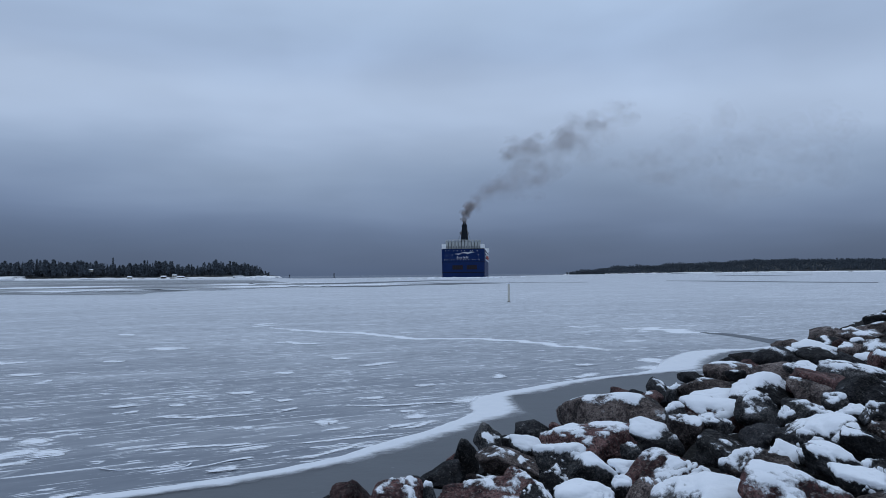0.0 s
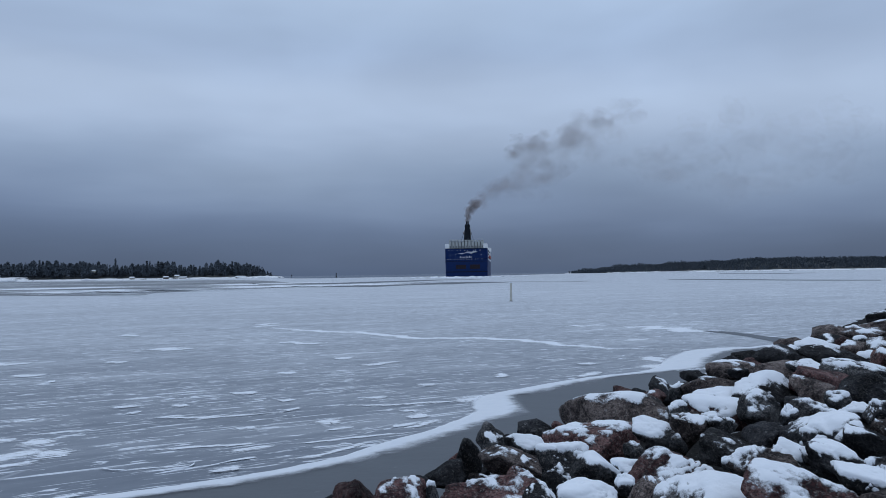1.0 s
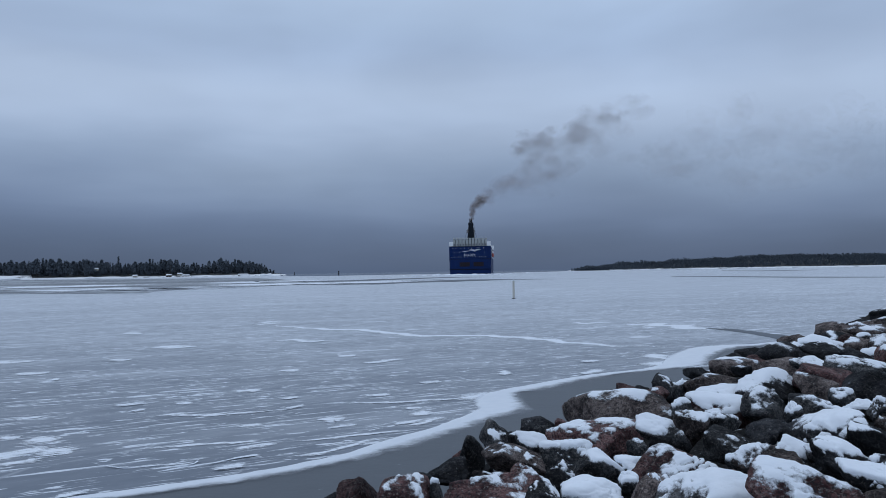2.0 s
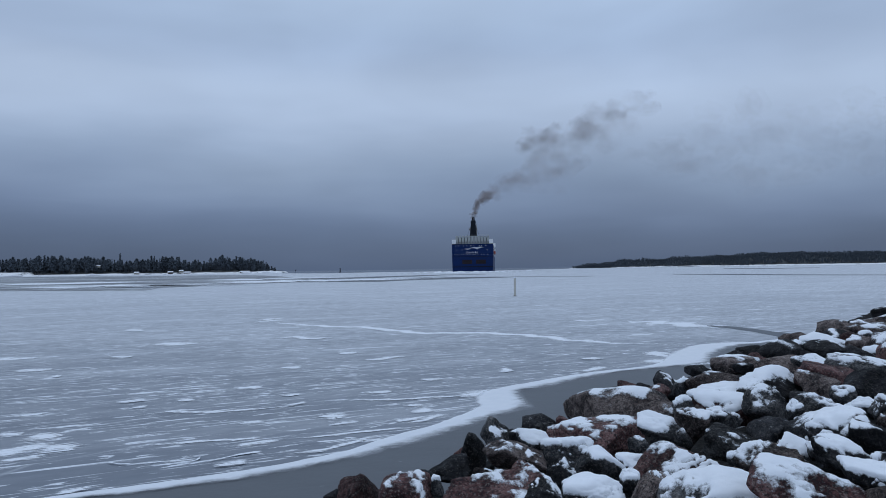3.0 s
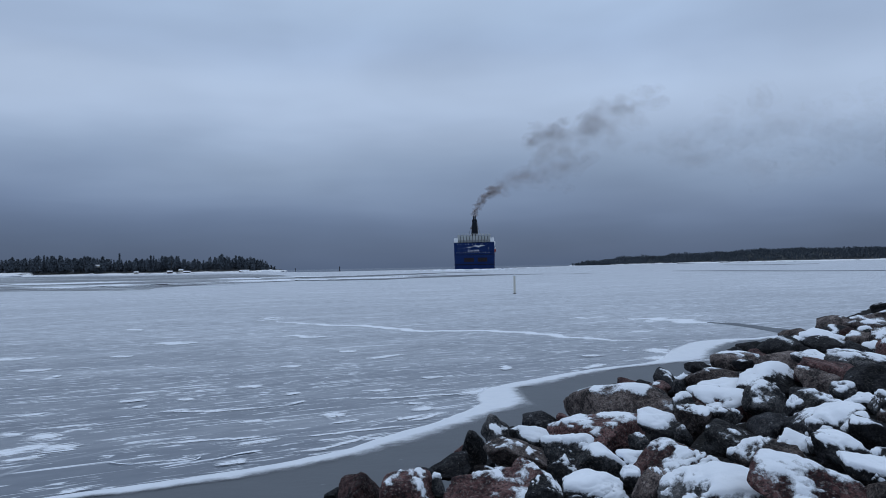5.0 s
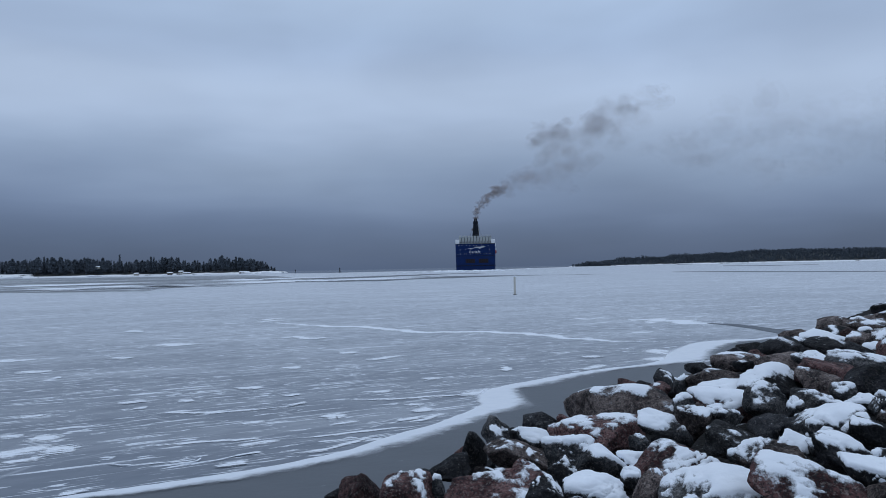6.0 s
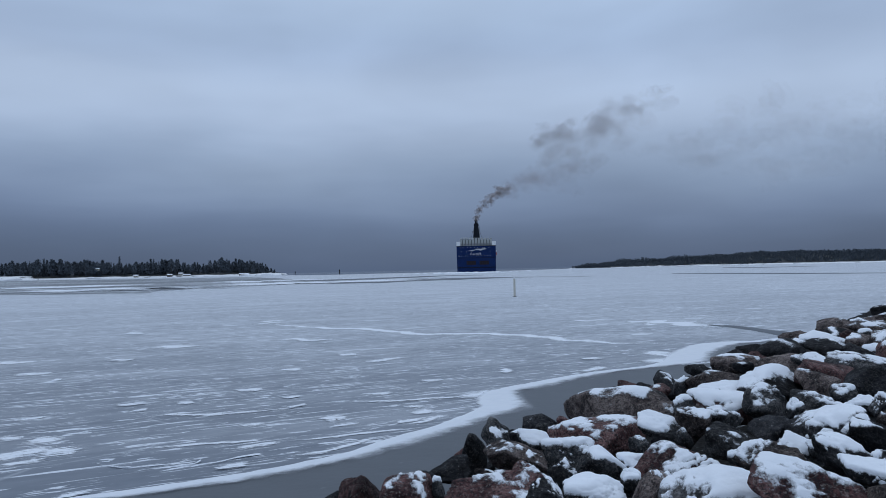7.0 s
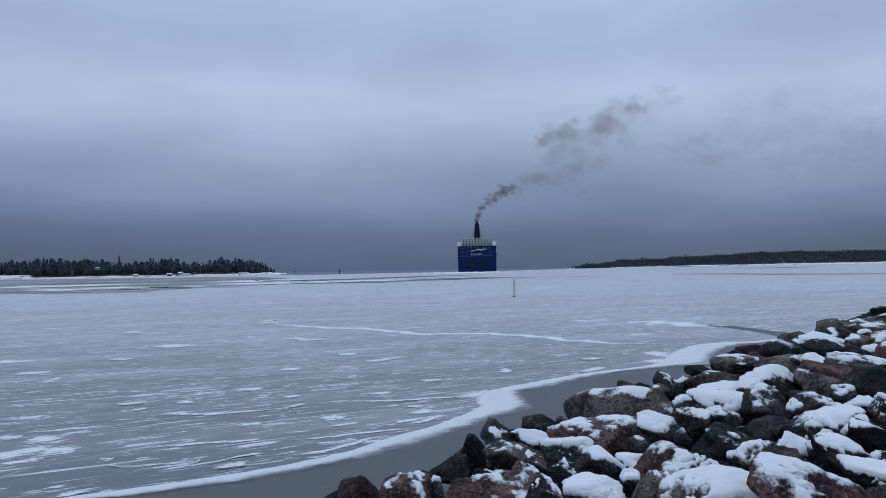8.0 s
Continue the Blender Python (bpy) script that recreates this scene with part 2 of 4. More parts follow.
BLUE = plain_material("ship_blue_paint", (0.0020, 0.017, 0.085), 0.5, 0.22, 0.35, gloss=0.15)
NAVY = plain_material("funnel_navy_paint", (0.004, 0.008, 0.015), 0.6, 0.2, 0.5, gloss=0.2)
WHITE = plain_material("ship_white_paint", (0.72, 0.74, 0.76), 0.5, 0.08, 0.4)
BRIGHT = plain_material("clean_white_paint", (0.88, 0.89, 0.9), 0.45, 0.03, 0.4)
VENT = plain_material("weathered_light_grey_paint", (0.36, 0.38, 0.38), 0.6, 0.15, 0.8)
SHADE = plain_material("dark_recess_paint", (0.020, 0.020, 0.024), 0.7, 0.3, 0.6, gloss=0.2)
RUSTY_OPENING = plain_material("rusty_opening_shade", (0.018, 0.013, 0.018), 0.7, 0.5, 0.7, gloss=0.2)
LOUVRE = plain_material("grey_screen_paint", (0.16, 0.175, 0.18), 0.7, 0.2, 0.8)
ORANGE = plain_material("lifeboat_orange", (0.33, 0.07, 0.06), 0.5, 0.1, 1)
FRESH_SMOKE = soot_material(0.11, (0.40, 0.35, 0.335, 1))
GREY_SMOKE = soot_material(0.022, (0.44, 0.39, 0.38, 1))
OLD_SMOKE = soot_material(0.012, (0.55, 0.51, 0.50, 1))
POLE = plain_material("weathered_pale_wood", (0.55, 0.53, 0.47), 0.8, 0.2, 6)
WALL = plain_material("pale_board_wall", (0.4, 0.38, 0.34), 0.8, 0.15, 0.5)
HUT = plain_material("dark_board_wall", (0.06, 0.045, 0.04), 0.8, 0.3, 0.5)


# ---- mesh helpers ----
def mesh_of(name, verts, faces, mat, smooth=False):
    me = bpy.data.meshes.new(name)
    me.from_pydata([tuple(v) for v in verts], [], [tuple(f) for f in faces])
    me.materials.append(mat)
    if smooth:
        me.polygons.foreach_set("use_smooth", [True] * len(me.polygons))
    me.update()
    return me


def part(name, bm, mat, parent=None, label=""):
    """Links a bmesh, which is then freed, as one mesh object under a thing or a part."""
    me = bpy.data.meshes.new(name)
    bm.to_mesh(me)
    bm.free()
    me.materials.append(mat)
    ob = new(name, me)
    ob.parent = parent
    return tagged(ob, label)


def box(x0, x1, y0, y1, z0, z1, bevel=0.0, top=1.0):
    """A box as a bmesh, bevelled, its top drawn in by the factor top."""
    bm = bmesh.new()
    bmesh.ops.create_cube(bm, size=1)
    for v in bm.verts:
        k = top if v.co.z > 0 else 1
        v.co = Vector(((x0 + x1) / 2 + v.co.x * (x1 - x0) * k, (y0 + y1) / 2 + v.co.y * (y1 - y0) * k, (z0 + z1) / 2 + v.co.z * (z1 - z0)))
    if bevel:
        bmesh.ops.bevel(bm, geom=bm.edges[:], offset=bevel, segments=2, affect="EDGES", profile=0.5)
    return bm


def rod(a, b, r0, r1, sides=8):
    bm = bmesh.new()
    a, b = Vector(a), Vector(b)
    bmesh.ops.create_cone(bm, cap_ends=True, segments=sides, radius1=r0, radius2=r1, depth=(b - a).length, matrix=Matrix.Translation((a + b) / 2) @ (b - a).to_track_quat("Z", "Y").to_matrix().to_4x4())
    return bm


def spline(points, per=10):
    """A smooth line through the points."""
    p = np.array([points[0]] + list(points) + [points[-1]], float)
    out = []
    for i in range(1, len(p) - 2):
        for k in range(per):
            u = k / per
            out.append(0.5 * (2 * p[i] + (p[i + 1] - p[i - 1]) * u + (2 * p[i - 1] - 5 * p[i] + 4 * p[i + 1] - p[i + 2]) * u * u + (3 * p[i] - p[i - 1] - 3 * p[i + 1] + p[i + 2]) * u ** 3))
    out.append(p[-2])
    return np.array(out)


def ribbon(name, one, two, mat, crown=0.0, across=6, ragged=0.0, base=0.004, grain=1.0):
    """A strip of ground cover between two edge lines, raised in the middle and ragged at the edges."""
    verts, faces = [], []
    n = len(one)
    for i in range(n):
        a, b = one[i].copy(), two[i].copy()
        if ragged:
            d = (b - a) / (np.linalg.norm(b - a) + 1e-6)
            a += d * ragged * noise.noise(Vector((a[0] * 1.7 * grain, a[1] * 1.7 * grain, 3))) + d * ragged * 0.6 * noise.noise(Vector((a[0] * 6 * grain, a[1] * 6 * grain, 5)))
            b += d * ragged * noise.noise(Vector((b[0] * 1.7 * grain, b[1] * 1.7 * grain, 8))) + d * ragged * 0.6 * noise.noise(Vector((b[0] * 6 * grain, b[1] * 6 * grain, 9)))
        for k in range(across + 1):
            u = k / across
            p = a + (b - a) * u
            rise = crown * (4 * u * (1 - u)) ** 0.6 * (0.75 + 0.5 * noise.noise(Vector((p[0] * 2, p[1] * 2, 1))))
            edge = -0.004 if crown and k in (0, across) else base
            verts.append((p[0], p[1], edge + rise))
    for i in range(n - 1):
        for k in range(across):
            o = i * (across + 1) + k
            faces.append((o, o + 1, o + across + 2, o + across + 1))
    return new(name, mesh_of(name, verts, faces, mat, True))


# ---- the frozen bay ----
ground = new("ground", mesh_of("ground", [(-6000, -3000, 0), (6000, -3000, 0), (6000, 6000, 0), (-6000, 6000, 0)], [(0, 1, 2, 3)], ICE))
tagged(ground, "grey sea ice dusted with wind-blown snow streaks", "sea ice", kind="structure")

SHORE_EDGE = spline([(-5.63, 7.7), (-4.38, 8.39), (-3.65, 8.69), (-2.59, 9.23), (-1.56, 9.98), (-0.76, 10.85), (0.09, 11.98), (0.81, 12.94), (1.37, 13.75), (1.35, 14.66), (1.42, 15.4), (2.14, 16.07), (3.55, 17.44), (5.39, 18.62), (6.73, 19.34), (7.68, 21.27), (9.09, 23.24), (10.58, 24.06), (14.0, 26.5)], 12)
BAY_EDGE = spline([(-5.89, 8.06), (-4.61, 8.59), (-3.78, 8.99), (-2.68, 9.55), (-1.62, 10.35), (-0.8, 11.4), (0.0, 12.43), (0.58, 13.48), (0.61, 14.11), (0.73, 14.98), (1.17, 15.64), (2.21, 16.63), (3.62, 17.81), (5.51, 19.04), (6.7, 21.41), (8.06, 23.41), (9.42, 24.07), (10.73, 24.42), (14.0, 26.7)], 12)
TOE, UP_BANK, ALONG = np.array((-1.3, 8.4)), np.array((0.796, -0.605)), np.array((0.605, 0.796))
narrow = np.clip(1 - np.arange(len(BAY_EDGE)) / 84, 0, 1)[:, None] * 0.58
BAY_EDGE = BAY_EDGE + (SHORE_EDGE - BAY_EDGE) * narrow
inland = np.array([TOE + ALONG * ((p - TOE) @ ALONG) + UP_BANK * 1.5 for p in SHORE_EDGE])
tagged(ribbon("new_ice", SHORE_EDGE, inland, NEW_ICE, across=4), "smooth dark grey new ice along the embankment", "thin ice", kind="structure")
off_shore = (inland - SHORE_EDGE) / np.linalg.norm(inland - SHORE_EDGE, axis=1)[:, None]


def snow_rim():
    """The rim of snow on the ice edge: crisp towards the bay, thinning out over the dark new ice."""
    steps = ((-0.12, 0.0), (0.0, 0.55), (0.15, 1.0), (0.5, 1.1), (0.8, 0.95), (1.0, 0.72), (1.2, 0.5), (1.45, 0.28), (1.9, 0.0))
    verts, faces, cover = [], [], []
    for a, b, o in zip(BAY_EDGE, SHORE_EDGE, off_shore):
        wide = np.linalg.norm(b - a)
        for u, c in steps:
            p = a + (b - a) * min(u, 1) + o * max(0, u - 1) * min(wide, 0.45)
            p = p + o * 0.05 * (noise.noise(Vector((p[0] * 1.7, p[1] * 1.7, 3))) + 0.6 * noise.noise(Vector((p[0] * 6, p[1] * 6, 5))))
            verts.append((p[0], p[1], 0.012 + 0.03 * c * (0.7 + 0.5 * noise.noise(Vector((p[0] * 2, p[1] * 2, 1))))))
            cover.append(c)
    n = len(steps)
    for i in range(len(BAY_EDGE) - 1):
        for k in range(n - 1):
            o = i * n + k
            faces.append((o, o + 1, o + n + 1, o + n))
    me = mesh_of("snow_rim", verts, faces, RIM, True)
    me.attributes.new("cover", "FLOAT", "POINT").data.foreach_set("value", np.asarray(cover, np.float32))
    tagged(new("snow_rim", me), "white rim of snow thinning over the ice edge", "snow rim", kind="structure")


snow_rim()


drifts = []


def drift(points, width, per=14):
    """A streak of wind-blown snow on the ice, thinning to ragged edges."""
    line = spline(points, per)
    n, across = len(line), 4
    verts, faces, cover = [], [], []
    z = (0.004 if points[0][1] < 60 else 0.045) + 0.0003 * len(drifts)
    drifts.append(points)
    for i in range(n):
        d = line[min(i + 1, n - 1)] - line[max(i - 1, 0)]
        side = np.array((-d[1], d[0])) / (np.linalg.norm(d) + 1e-6)
        x, y = line[i]
        swing = noise.noise(Vector((x * 1.1, y * 1.1, 12))) * width * (0.7 if y < 18 else 1.6)
        for k in range(across + 1):
            v = k / across * 2 - 1
            p = line[i] + side * (swing + v * width * 2.0)
            verts.append((p[0], p[1], z))
            cover.append((1 - abs(v)) * min(1, i * 3 / n + 0.15, (n - 1 - i) * 3 / n + 0.15) * (1.0 if y < 18 else 1.7 if y > 60 else 1.4 if len(points) > 4 else 1.1))
    for i in range(n - 1):
        for k in range(across):
            o = i * (across + 1) + k
            faces.append((o, o + 1, o + across + 2, o + across + 1))
    me = mesh_of("snow_drift", verts, faces, STREAK, True)
    me.attributes.new("cover", "FLOAT", "POINT").data.foreach_set("value", np.asarray(cover, np.float32))
    return tagged(new("snow_drift", me), "thin ragged streak of drifted snow on the ice", "snow drift", kind="structure")


drift([(-11.18, 41.33), (-9.57, 38.71), (-8.45, 36.46), (-7.62, 35.91), (-6.33, 34.24), (-4.86, 33.29), (-3.50, 32.71), (-2.35, 31.00), (-0.86, 29.64), (1.43, 29.23), (2.51, 28.54), (3.47, 27.42), (4.33, 26.18), (5.31, 25.01), (6.29, 24.30), (7.68, 23.91), (8.35, 23.45)], 0.309)
drift([(8.13, 34.41), (9.30, 33.79), (10.36, 32.18), (11.10, 30.77), (11.35, 29.55)], 0.684)
drift([(-9.55, 36.31), (-9.47, 39.55), (-8.43, 39.32)], 0.586)
drift([(6.19, 35.61), (7.36, 34.58)], 0.384)
drift([(8.85, 32.17), (9.35, 31.74)], 0.332)
drift([(5.49, 20.04), (5.69, 19.65), (5.67, 18.74)], 0.741)
drift([(5.89, 20.63), (6.36, 21.38), (6.77, 21.62)], 0.442)
drift([(-6.62, 10.52), (-6.45, 10.63), (-6.18, 10.88), (-5.81, 10.96)], 0.256)
drift([(-6.79, 11.65), (-6.44, 11.66), (-6.12, 11.64)], 0.240)
drift([(-6.28, 10.10), (-5.98, 10.26), (-5.69, 10.43)], 0.127)
drift([(-7.42, 11.93), (-7.05, 11.86), (-6.88, 11.89)], 0.144)
drift([(-6.14, 10.75), (-5.71, 10.72), (-5.44, 10.80)], 0.202)
drift([(-6.10, 11.01), (-5.81, 10.83), (-5.56, 10.71)], 0.274)
drift([(-7.90, 13.37), (-7.69, 13.45), (-7.46, 13.59)], 0.108)
drift([(-4.57, 10.88), (-4.13, 11.06), (-3.66, 11.21), (-3.15, 11.25), (-2.51, 11.32)], 0.072)
drift([(-3.14, 10.76), (-2.87, 11.02), (-2.46, 11.17)], 0.116)
drift([(-2.49, 11.25), (-2.03, 11.37), (-1.36, 11.67), (-0.83, 11.88), (-0.42, 12.02)], 0.062)
drift([(-2.33, 10.32), (-1.88, 10.48), (-1.59, 10.76), (-1.22, 11.24), (-0.85, 11.52)], 0.073)
drift([(-3.09, 10.18), (-2.84, 10.41), (-2.59, 10.46)], 0.052)
drift([(-5.77, 13.25), (-5.15, 13.52), (-4.61, 13.47), (-4.01, 13.59), (-3.42, 13.76), (-2.78, 14.16)], 0.092)
drift([(-4.57, 13.37), (-4.30, 13.50), (-3.97, 13.58)], 0.150)
drift([(-3.59, 12.42), (-3.35, 12.50), (-3.11, 12.57)], 0.126)
drift([(-2.20, 12.74), (-1.98, 12.92), (-1.73, 12.90)], 0.279)
drift([(-2.01, 12.18), (-1.72, 12.33), (-1.43, 12.45)], 0.093)
drift([(-1.72, 15.34), (-1.37, 15.45), (-1.10, 15.43)], 0.180)
drift([(-2.15, 14.59), (-1.68, 14.49), (-1.01, 14.49), (-0.33, 14.69), (0.59, 14.86), (1.18, 15.08)], 0.082)
drift([(-0.96, 12.41), (-0.68, 12.58), (-0.41, 12.75)], 0.119)
drift([(-0.85, 12.18), (-0.43, 12.47), (-0.15, 12.87), (0.23, 12.99)], 0.096)
drift([(-0.79, 13.71), (-0.59, 13.86), (-0.37, 13.84)], 0.143)
drift([(-0.69, 13.17), (-0.41, 13.35), (-0.24, 13.50)], 0.187)
drift([(0.29, 14.50), (0.72, 15.12), (1.11, 15.36)], 0.271)
drift([(-4.76, 16.13), (-4.41, 16.25), (-4.02, 16.29)], 0.212)
drift([(-10.54, 27.07), (-9.67, 26.53), (-8.94, 26.03)], 0.601)
drift([(-11.74, 19.74), (-11.10, 19.56), (-10.65, 19.51)], 0.306)
drift([(-13.97, 22.60), (-13.31, 22.38), (-12.66, 22.16)], 0.408)
drift([(-4.49, 19.48), (-4.14, 19.43), (-3.80, 19.40)], 0.237)
drift([(-3.09, 13.95), (-2.91, 14.17), (-2.75, 14.46)], 0.095)
drift([(-3.30, 14.95), (-3.14, 15.13), (-2.99, 15.25)], 0.179)
drift([(-6.73, 14.67), (-6.34, 14.70), (-6.13, 14.93)], 0.156)
drift([(-5.54, 14.69), (-5.26, 14.73), (-5.13, 14.85)], 0.148)
drift([(-6.05, 13.91), (-5.90, 14.07), (-5.79, 14.12)], 0.105)
drift([(-9.98, 18.34), (-9.73, 18.41)], 0.196)
drift([(-10.48, 22.31), (-9.99, 22.38), (-9.63, 22.34)], 0.271)
drift([(-2.38, 20.64), (-1.77, 21.07), (-1.15, 21.81)], 0.204)
drift([(-3.39, 22.54), (-3.05, 22.64), (-2.69, 22.60)], 0.313)
drift([(1.29, 18.10), (1.52, 18.27), (1.71, 18.87)], 0.154)
drift([(-0.64, 16.93), (-0.31, 17.07), (0.02, 17.12)], 0.175)
drift([(3.34, 17.78), (3.73, 18.33), (4.08, 18.93)], 0.158)
drift([(3.76, 20.38), (4.38, 20.69)], 0.198)
drift([(-6.76, 28.20), (-5.40, 27.98), (-4.13, 27.55)], 0.365)
drift([(-14.58, 32.66), (-13.60, 33.07)], 0.577)
drift([(-5.00, 10.20), (-4.46, 9.88), (-4.09, 9.92), (-3.59, 10.03), (-3.46, 10.14)], 0.018)
drift([(-3.36, 9.82), (-2.95, 10.27), (-2.65, 10.40)], 0.017)
drift([(-3.77, 9.90), (-3.46, 10.00), (-3.48, 10.30)], 0.017)
drift([(-3.08, 9.64), (-2.91, 9.85), (-2.69, 9.92)], 0.141)
drift([(-4.62, 8.49), (-4.42, 8.73), (-4.27, 8.86)], 0.072)
tagged(ribbon("open_lead", spline([(11.26, 31.20), (12.10, 30.27), (12.51, 29.05), (12.70, 27.97), (12.87, 26.96)], 10), spline([(11.14, 30.76), (11.73, 29.07), (11.89, 27.37), (11.90, 25.99), (11.90, 24.95)], 10), LEAD, base=0.008, ragged=0.25, grain=1), "dark narrow lead of new ice beside the bank", "ice lead", kind="structure")
tagged(ribbon("open_water", spline([(-1331, 5900), (-1132, 5900), (-948, 5900), (-625, 5900), (-302, 5900), (66, 5900), (435, 5900), (712, 5900), (919, 5900), (1044, 5900)], 12), spline([(-199, 884), (-138, 716), (-110, 682), (-77, 726), (-39, 758), (9, 783), (60, 808), (113, 933), (169, 1082), (226, 1278)], 12), WATER, base=0.06, ragged=14, grain=0.02), "dark open sea water beyond the edge of the bay ice", "sea water", kind="structure")
tagged(ribbon("ship_channel", spline([(-455.55, 622.78), (-509.25, 829.18), (-360.75, 726.09), (-231.64, 610.29), (-153.98, 554.04), (-95.82, 401.17), (-57.94, 279.06), (-35.46, 201.04)], 10), spline([(-82.98, 113.45), (-71.21, 115.95), (-55.00, 110.68), (-44.93, 108.32), (-48.15, 124.26), (-41.13, 147.94), (-36.07, 161.53), (-30.03, 170.22)], 10), BRASH, base=0.03, ragged=1.5, grain=0.05), "grey channel of broken brash ice behind the ferry", "ice channel", kind="structure")
tagged(ribbon("channel_lead", spline([(-40.40, 163.70), (-34.11, 177.62), (-23.56, 181.86), (-13.00, 193.89), (2.44, 219.74), (14.36, 218.22), (23.59, 209.34), (33.34, 199.25), (41.81, 195.20)], 14), spline([(-39.81, 161.32), (-31.59, 164.47), (-20.73, 160.02), (-10.96, 163.45), (2.06, 185.48), (12.84, 195.20), (22.45, 199.32), (32.56, 194.60), (41.56, 194.06)], 14), LEAD, base=0.03, ragged=9, grain=0.03), "dark lead of new ice along the ferry channel", "ice lead", kind="structure")
tagged(ribbon("channel_lead", spline([(-77.06, 277.24), (-67.41, 282.18), (-44.96, 254.89), (-28.74, 271.04), (-10.90, 305.29), (3.60, 321.57), (17.73, 305.42)], 14), spline([(-75.80, 272.70), (-63.64, 266.38), (-37.74, 213.95), (-24.05, 226.75), (-9.29, 260.00), (3.28, 293.25), (17.41, 299.92)], 14), LEAD, base=0.03, ragged=8, grain=0.03), "dark lead of new ice along the ferry channel", "ice lead", kind="structure")
tagged(ribbon("channel_lead", spline([(-22.54, 197.89), (-11.19, 217.77), (0.79, 237.91)], 14), spline([(-22.15, 194.43), (-10.63, 206.95), (0.78, 234.56)], 14), LEAD, base=0.03, ragged=4, grain=0.03), "dark lead of new ice along the ferry channel", "ice lead", kind="structure")
tagged(ribbon("refrozen_crack", spline([(70.03, 221.80), (80.80, 201.21), (86.14, 173.96), (94.68, 155.05)], 10), spline([(66.91, 211.92), (74.09, 184.50), (80.67, 162.90), (90.47, 148.16)], 10), LEAD, base=0.026, ragged=0.5, grain=0.05), "thin dark refrozen crack across the bay ice", "ice crack", kind="structure")
tagged(ribbon("refrozen_crack", spline([(216.54, 560.72), (208.39, 472.72), (242.55, 467.43)], 10), spline([(193.71, 501.61), (182.48, 413.98), (226.65, 436.79)], 10), LEAD, base=0.026, ragged=1, grain=0.05), "thin dark refrozen crack across the bay ice", "ice crack", kind="structure")
drift([(-71.35, 130.27), (-68.90, 134.42), (-66.91, 141.33), (-60.94, 139.80)], 13.912)
drift([(-122.31, 199.15), (-104.28, 200.41), (-87.72, 191.61)], 16.512)
drift([(-59.88, 143.54), (-59.70, 148.11), (-57.09, 147.35), (-53.73, 154.25)], 9.518)
drift([(-49.76, 156.92), (-45.21, 172.30), (-39.27, 182.23), (-32.52, 184.35), (-21.89, 192.18), (-10.18, 233.70)], 10.923)
drift([(-76.99, 255.42), (-62.51, 253.36), (-55.03, 275.42)], 16.380)


# ---- the embankment ----
def bank_height(u):
    return max(-0.5, min(0.22 * u, 1.3)) - 0.2


def build_bank():
    verts, faces = [], []
    us = [-2.0 + 0.4 * i for i in range(26)] + [12, 25, 60]
    ss = [-60, -40, -25] + [-16 + 0.8 * i for i in range(100)] + [80, 120]
    for s in ss:
        for u in us:
            p = TOE + ALONG * s + UP_BANK * u
            wob = 0.06 * noise.noise(Vector((p[0], p[1], 0))) if u < 9 else 0
            verts.append((p[0], p[1], bank_height(u) + wob))
    n = len(us)
    for i in range(len(ss) - 1):
        for k in range(n - 1):
            faces.append((i * n + k, i * n + k + 1, i * n + n + k + 1, i * n + n + k))
    ob = new("embankment", mesh_of("embankment", verts, faces, GAP_GRAVEL, True))
    tagged(ob, "gravel core of the rubble embankment, toned near black for gap shade", "embankment", kind="structure")


build_bank()


# ---- islands ----
def island(name, x0, x1, y0, depth, rise, label, mat=SHORE):
    """A low snowy island: shore line at y0, tapering to points at x0 and x1."""
    verts, faces, nx, ny = [], [], 90, 22
    for i in range(nx + 1):
        fx = i / nx
        x = x0 + (x1 - x0) * fx
        taper = min(1, (fx * 9) ** 0.6 if fx else 0.02, ((1 - fx) * 9) ** 0.6 if fx < 1 else 0.02)
        for k in range(ny + 1):
            fy = k / ny
            y = y0 + depth * (0.5 + (fy - 0.5) * taper) + 9 * noise.noise(Vector((x * 0.012, fy, 4))) - depth * 0.5 * (1 - taper) * 0.9
            h = rise(fx) * (1 - (1 - min(1, fy * 2.2)) ** 2) * min(1, (1 - fy) * 8) * taper
            h += (1.6 * abs(noise.noise(Vector((x * 0.03, y * 0.05, 7)))) + 0.4) * min(1, fy * 8, (1 - fy) * 8) * taper - 0.3
            verts.append((x, y, h))
    for i in range(nx):
        for k in range(ny):
            o = i * (ny + 1) + k
            faces.append((o, o + ny + 1, o + ny + 2, o + 1))
    return tagged(new(name, mesh_of(name, verts, faces, mat, True)), label, "island", kind="structure")


island("island_near", -900, -243, 1088, 260, lambda f: 6.5 if f < 0.9 else 4.5, "low rocky island with a snow-covered shore")
island("island_point", -318, -246, 1094, 40, lambda f: 2.2, "snow-covered rocky point of the near island", BARE_SHORE)
island("island_beach", -780, -622, 1082, 44, lambda f: 5.5, "snowy slope on the near island's shore", BARE_SHORE)
right_rise = lambda f: 1 + 20 * min(1, f / 0.33) ** 0.9 - 4 * max(0, f - 0.33)
island("island_far", 228, 1500, 1290, 420, right_rise, "long low island under snow with wooded ridge")


# ---- boulders ----
def sphere_data(level):
    bm = bmesh.new()
    bmesh.ops.create_icosphere(bm, subdivisions=level, radius=1)
    v = np.array([x.co[:] for x in bm.verts])
    f = np.array([[x.index for x in face.verts] for face in bm.faces])
    bm.free()
    return v / np.linalg.norm(v, axis=1)[:, None], f


SPHERES = {k: sphere_data(k) for k in (2, 3, 4, 5)}
rock_rng = np.random.RandomState(11)


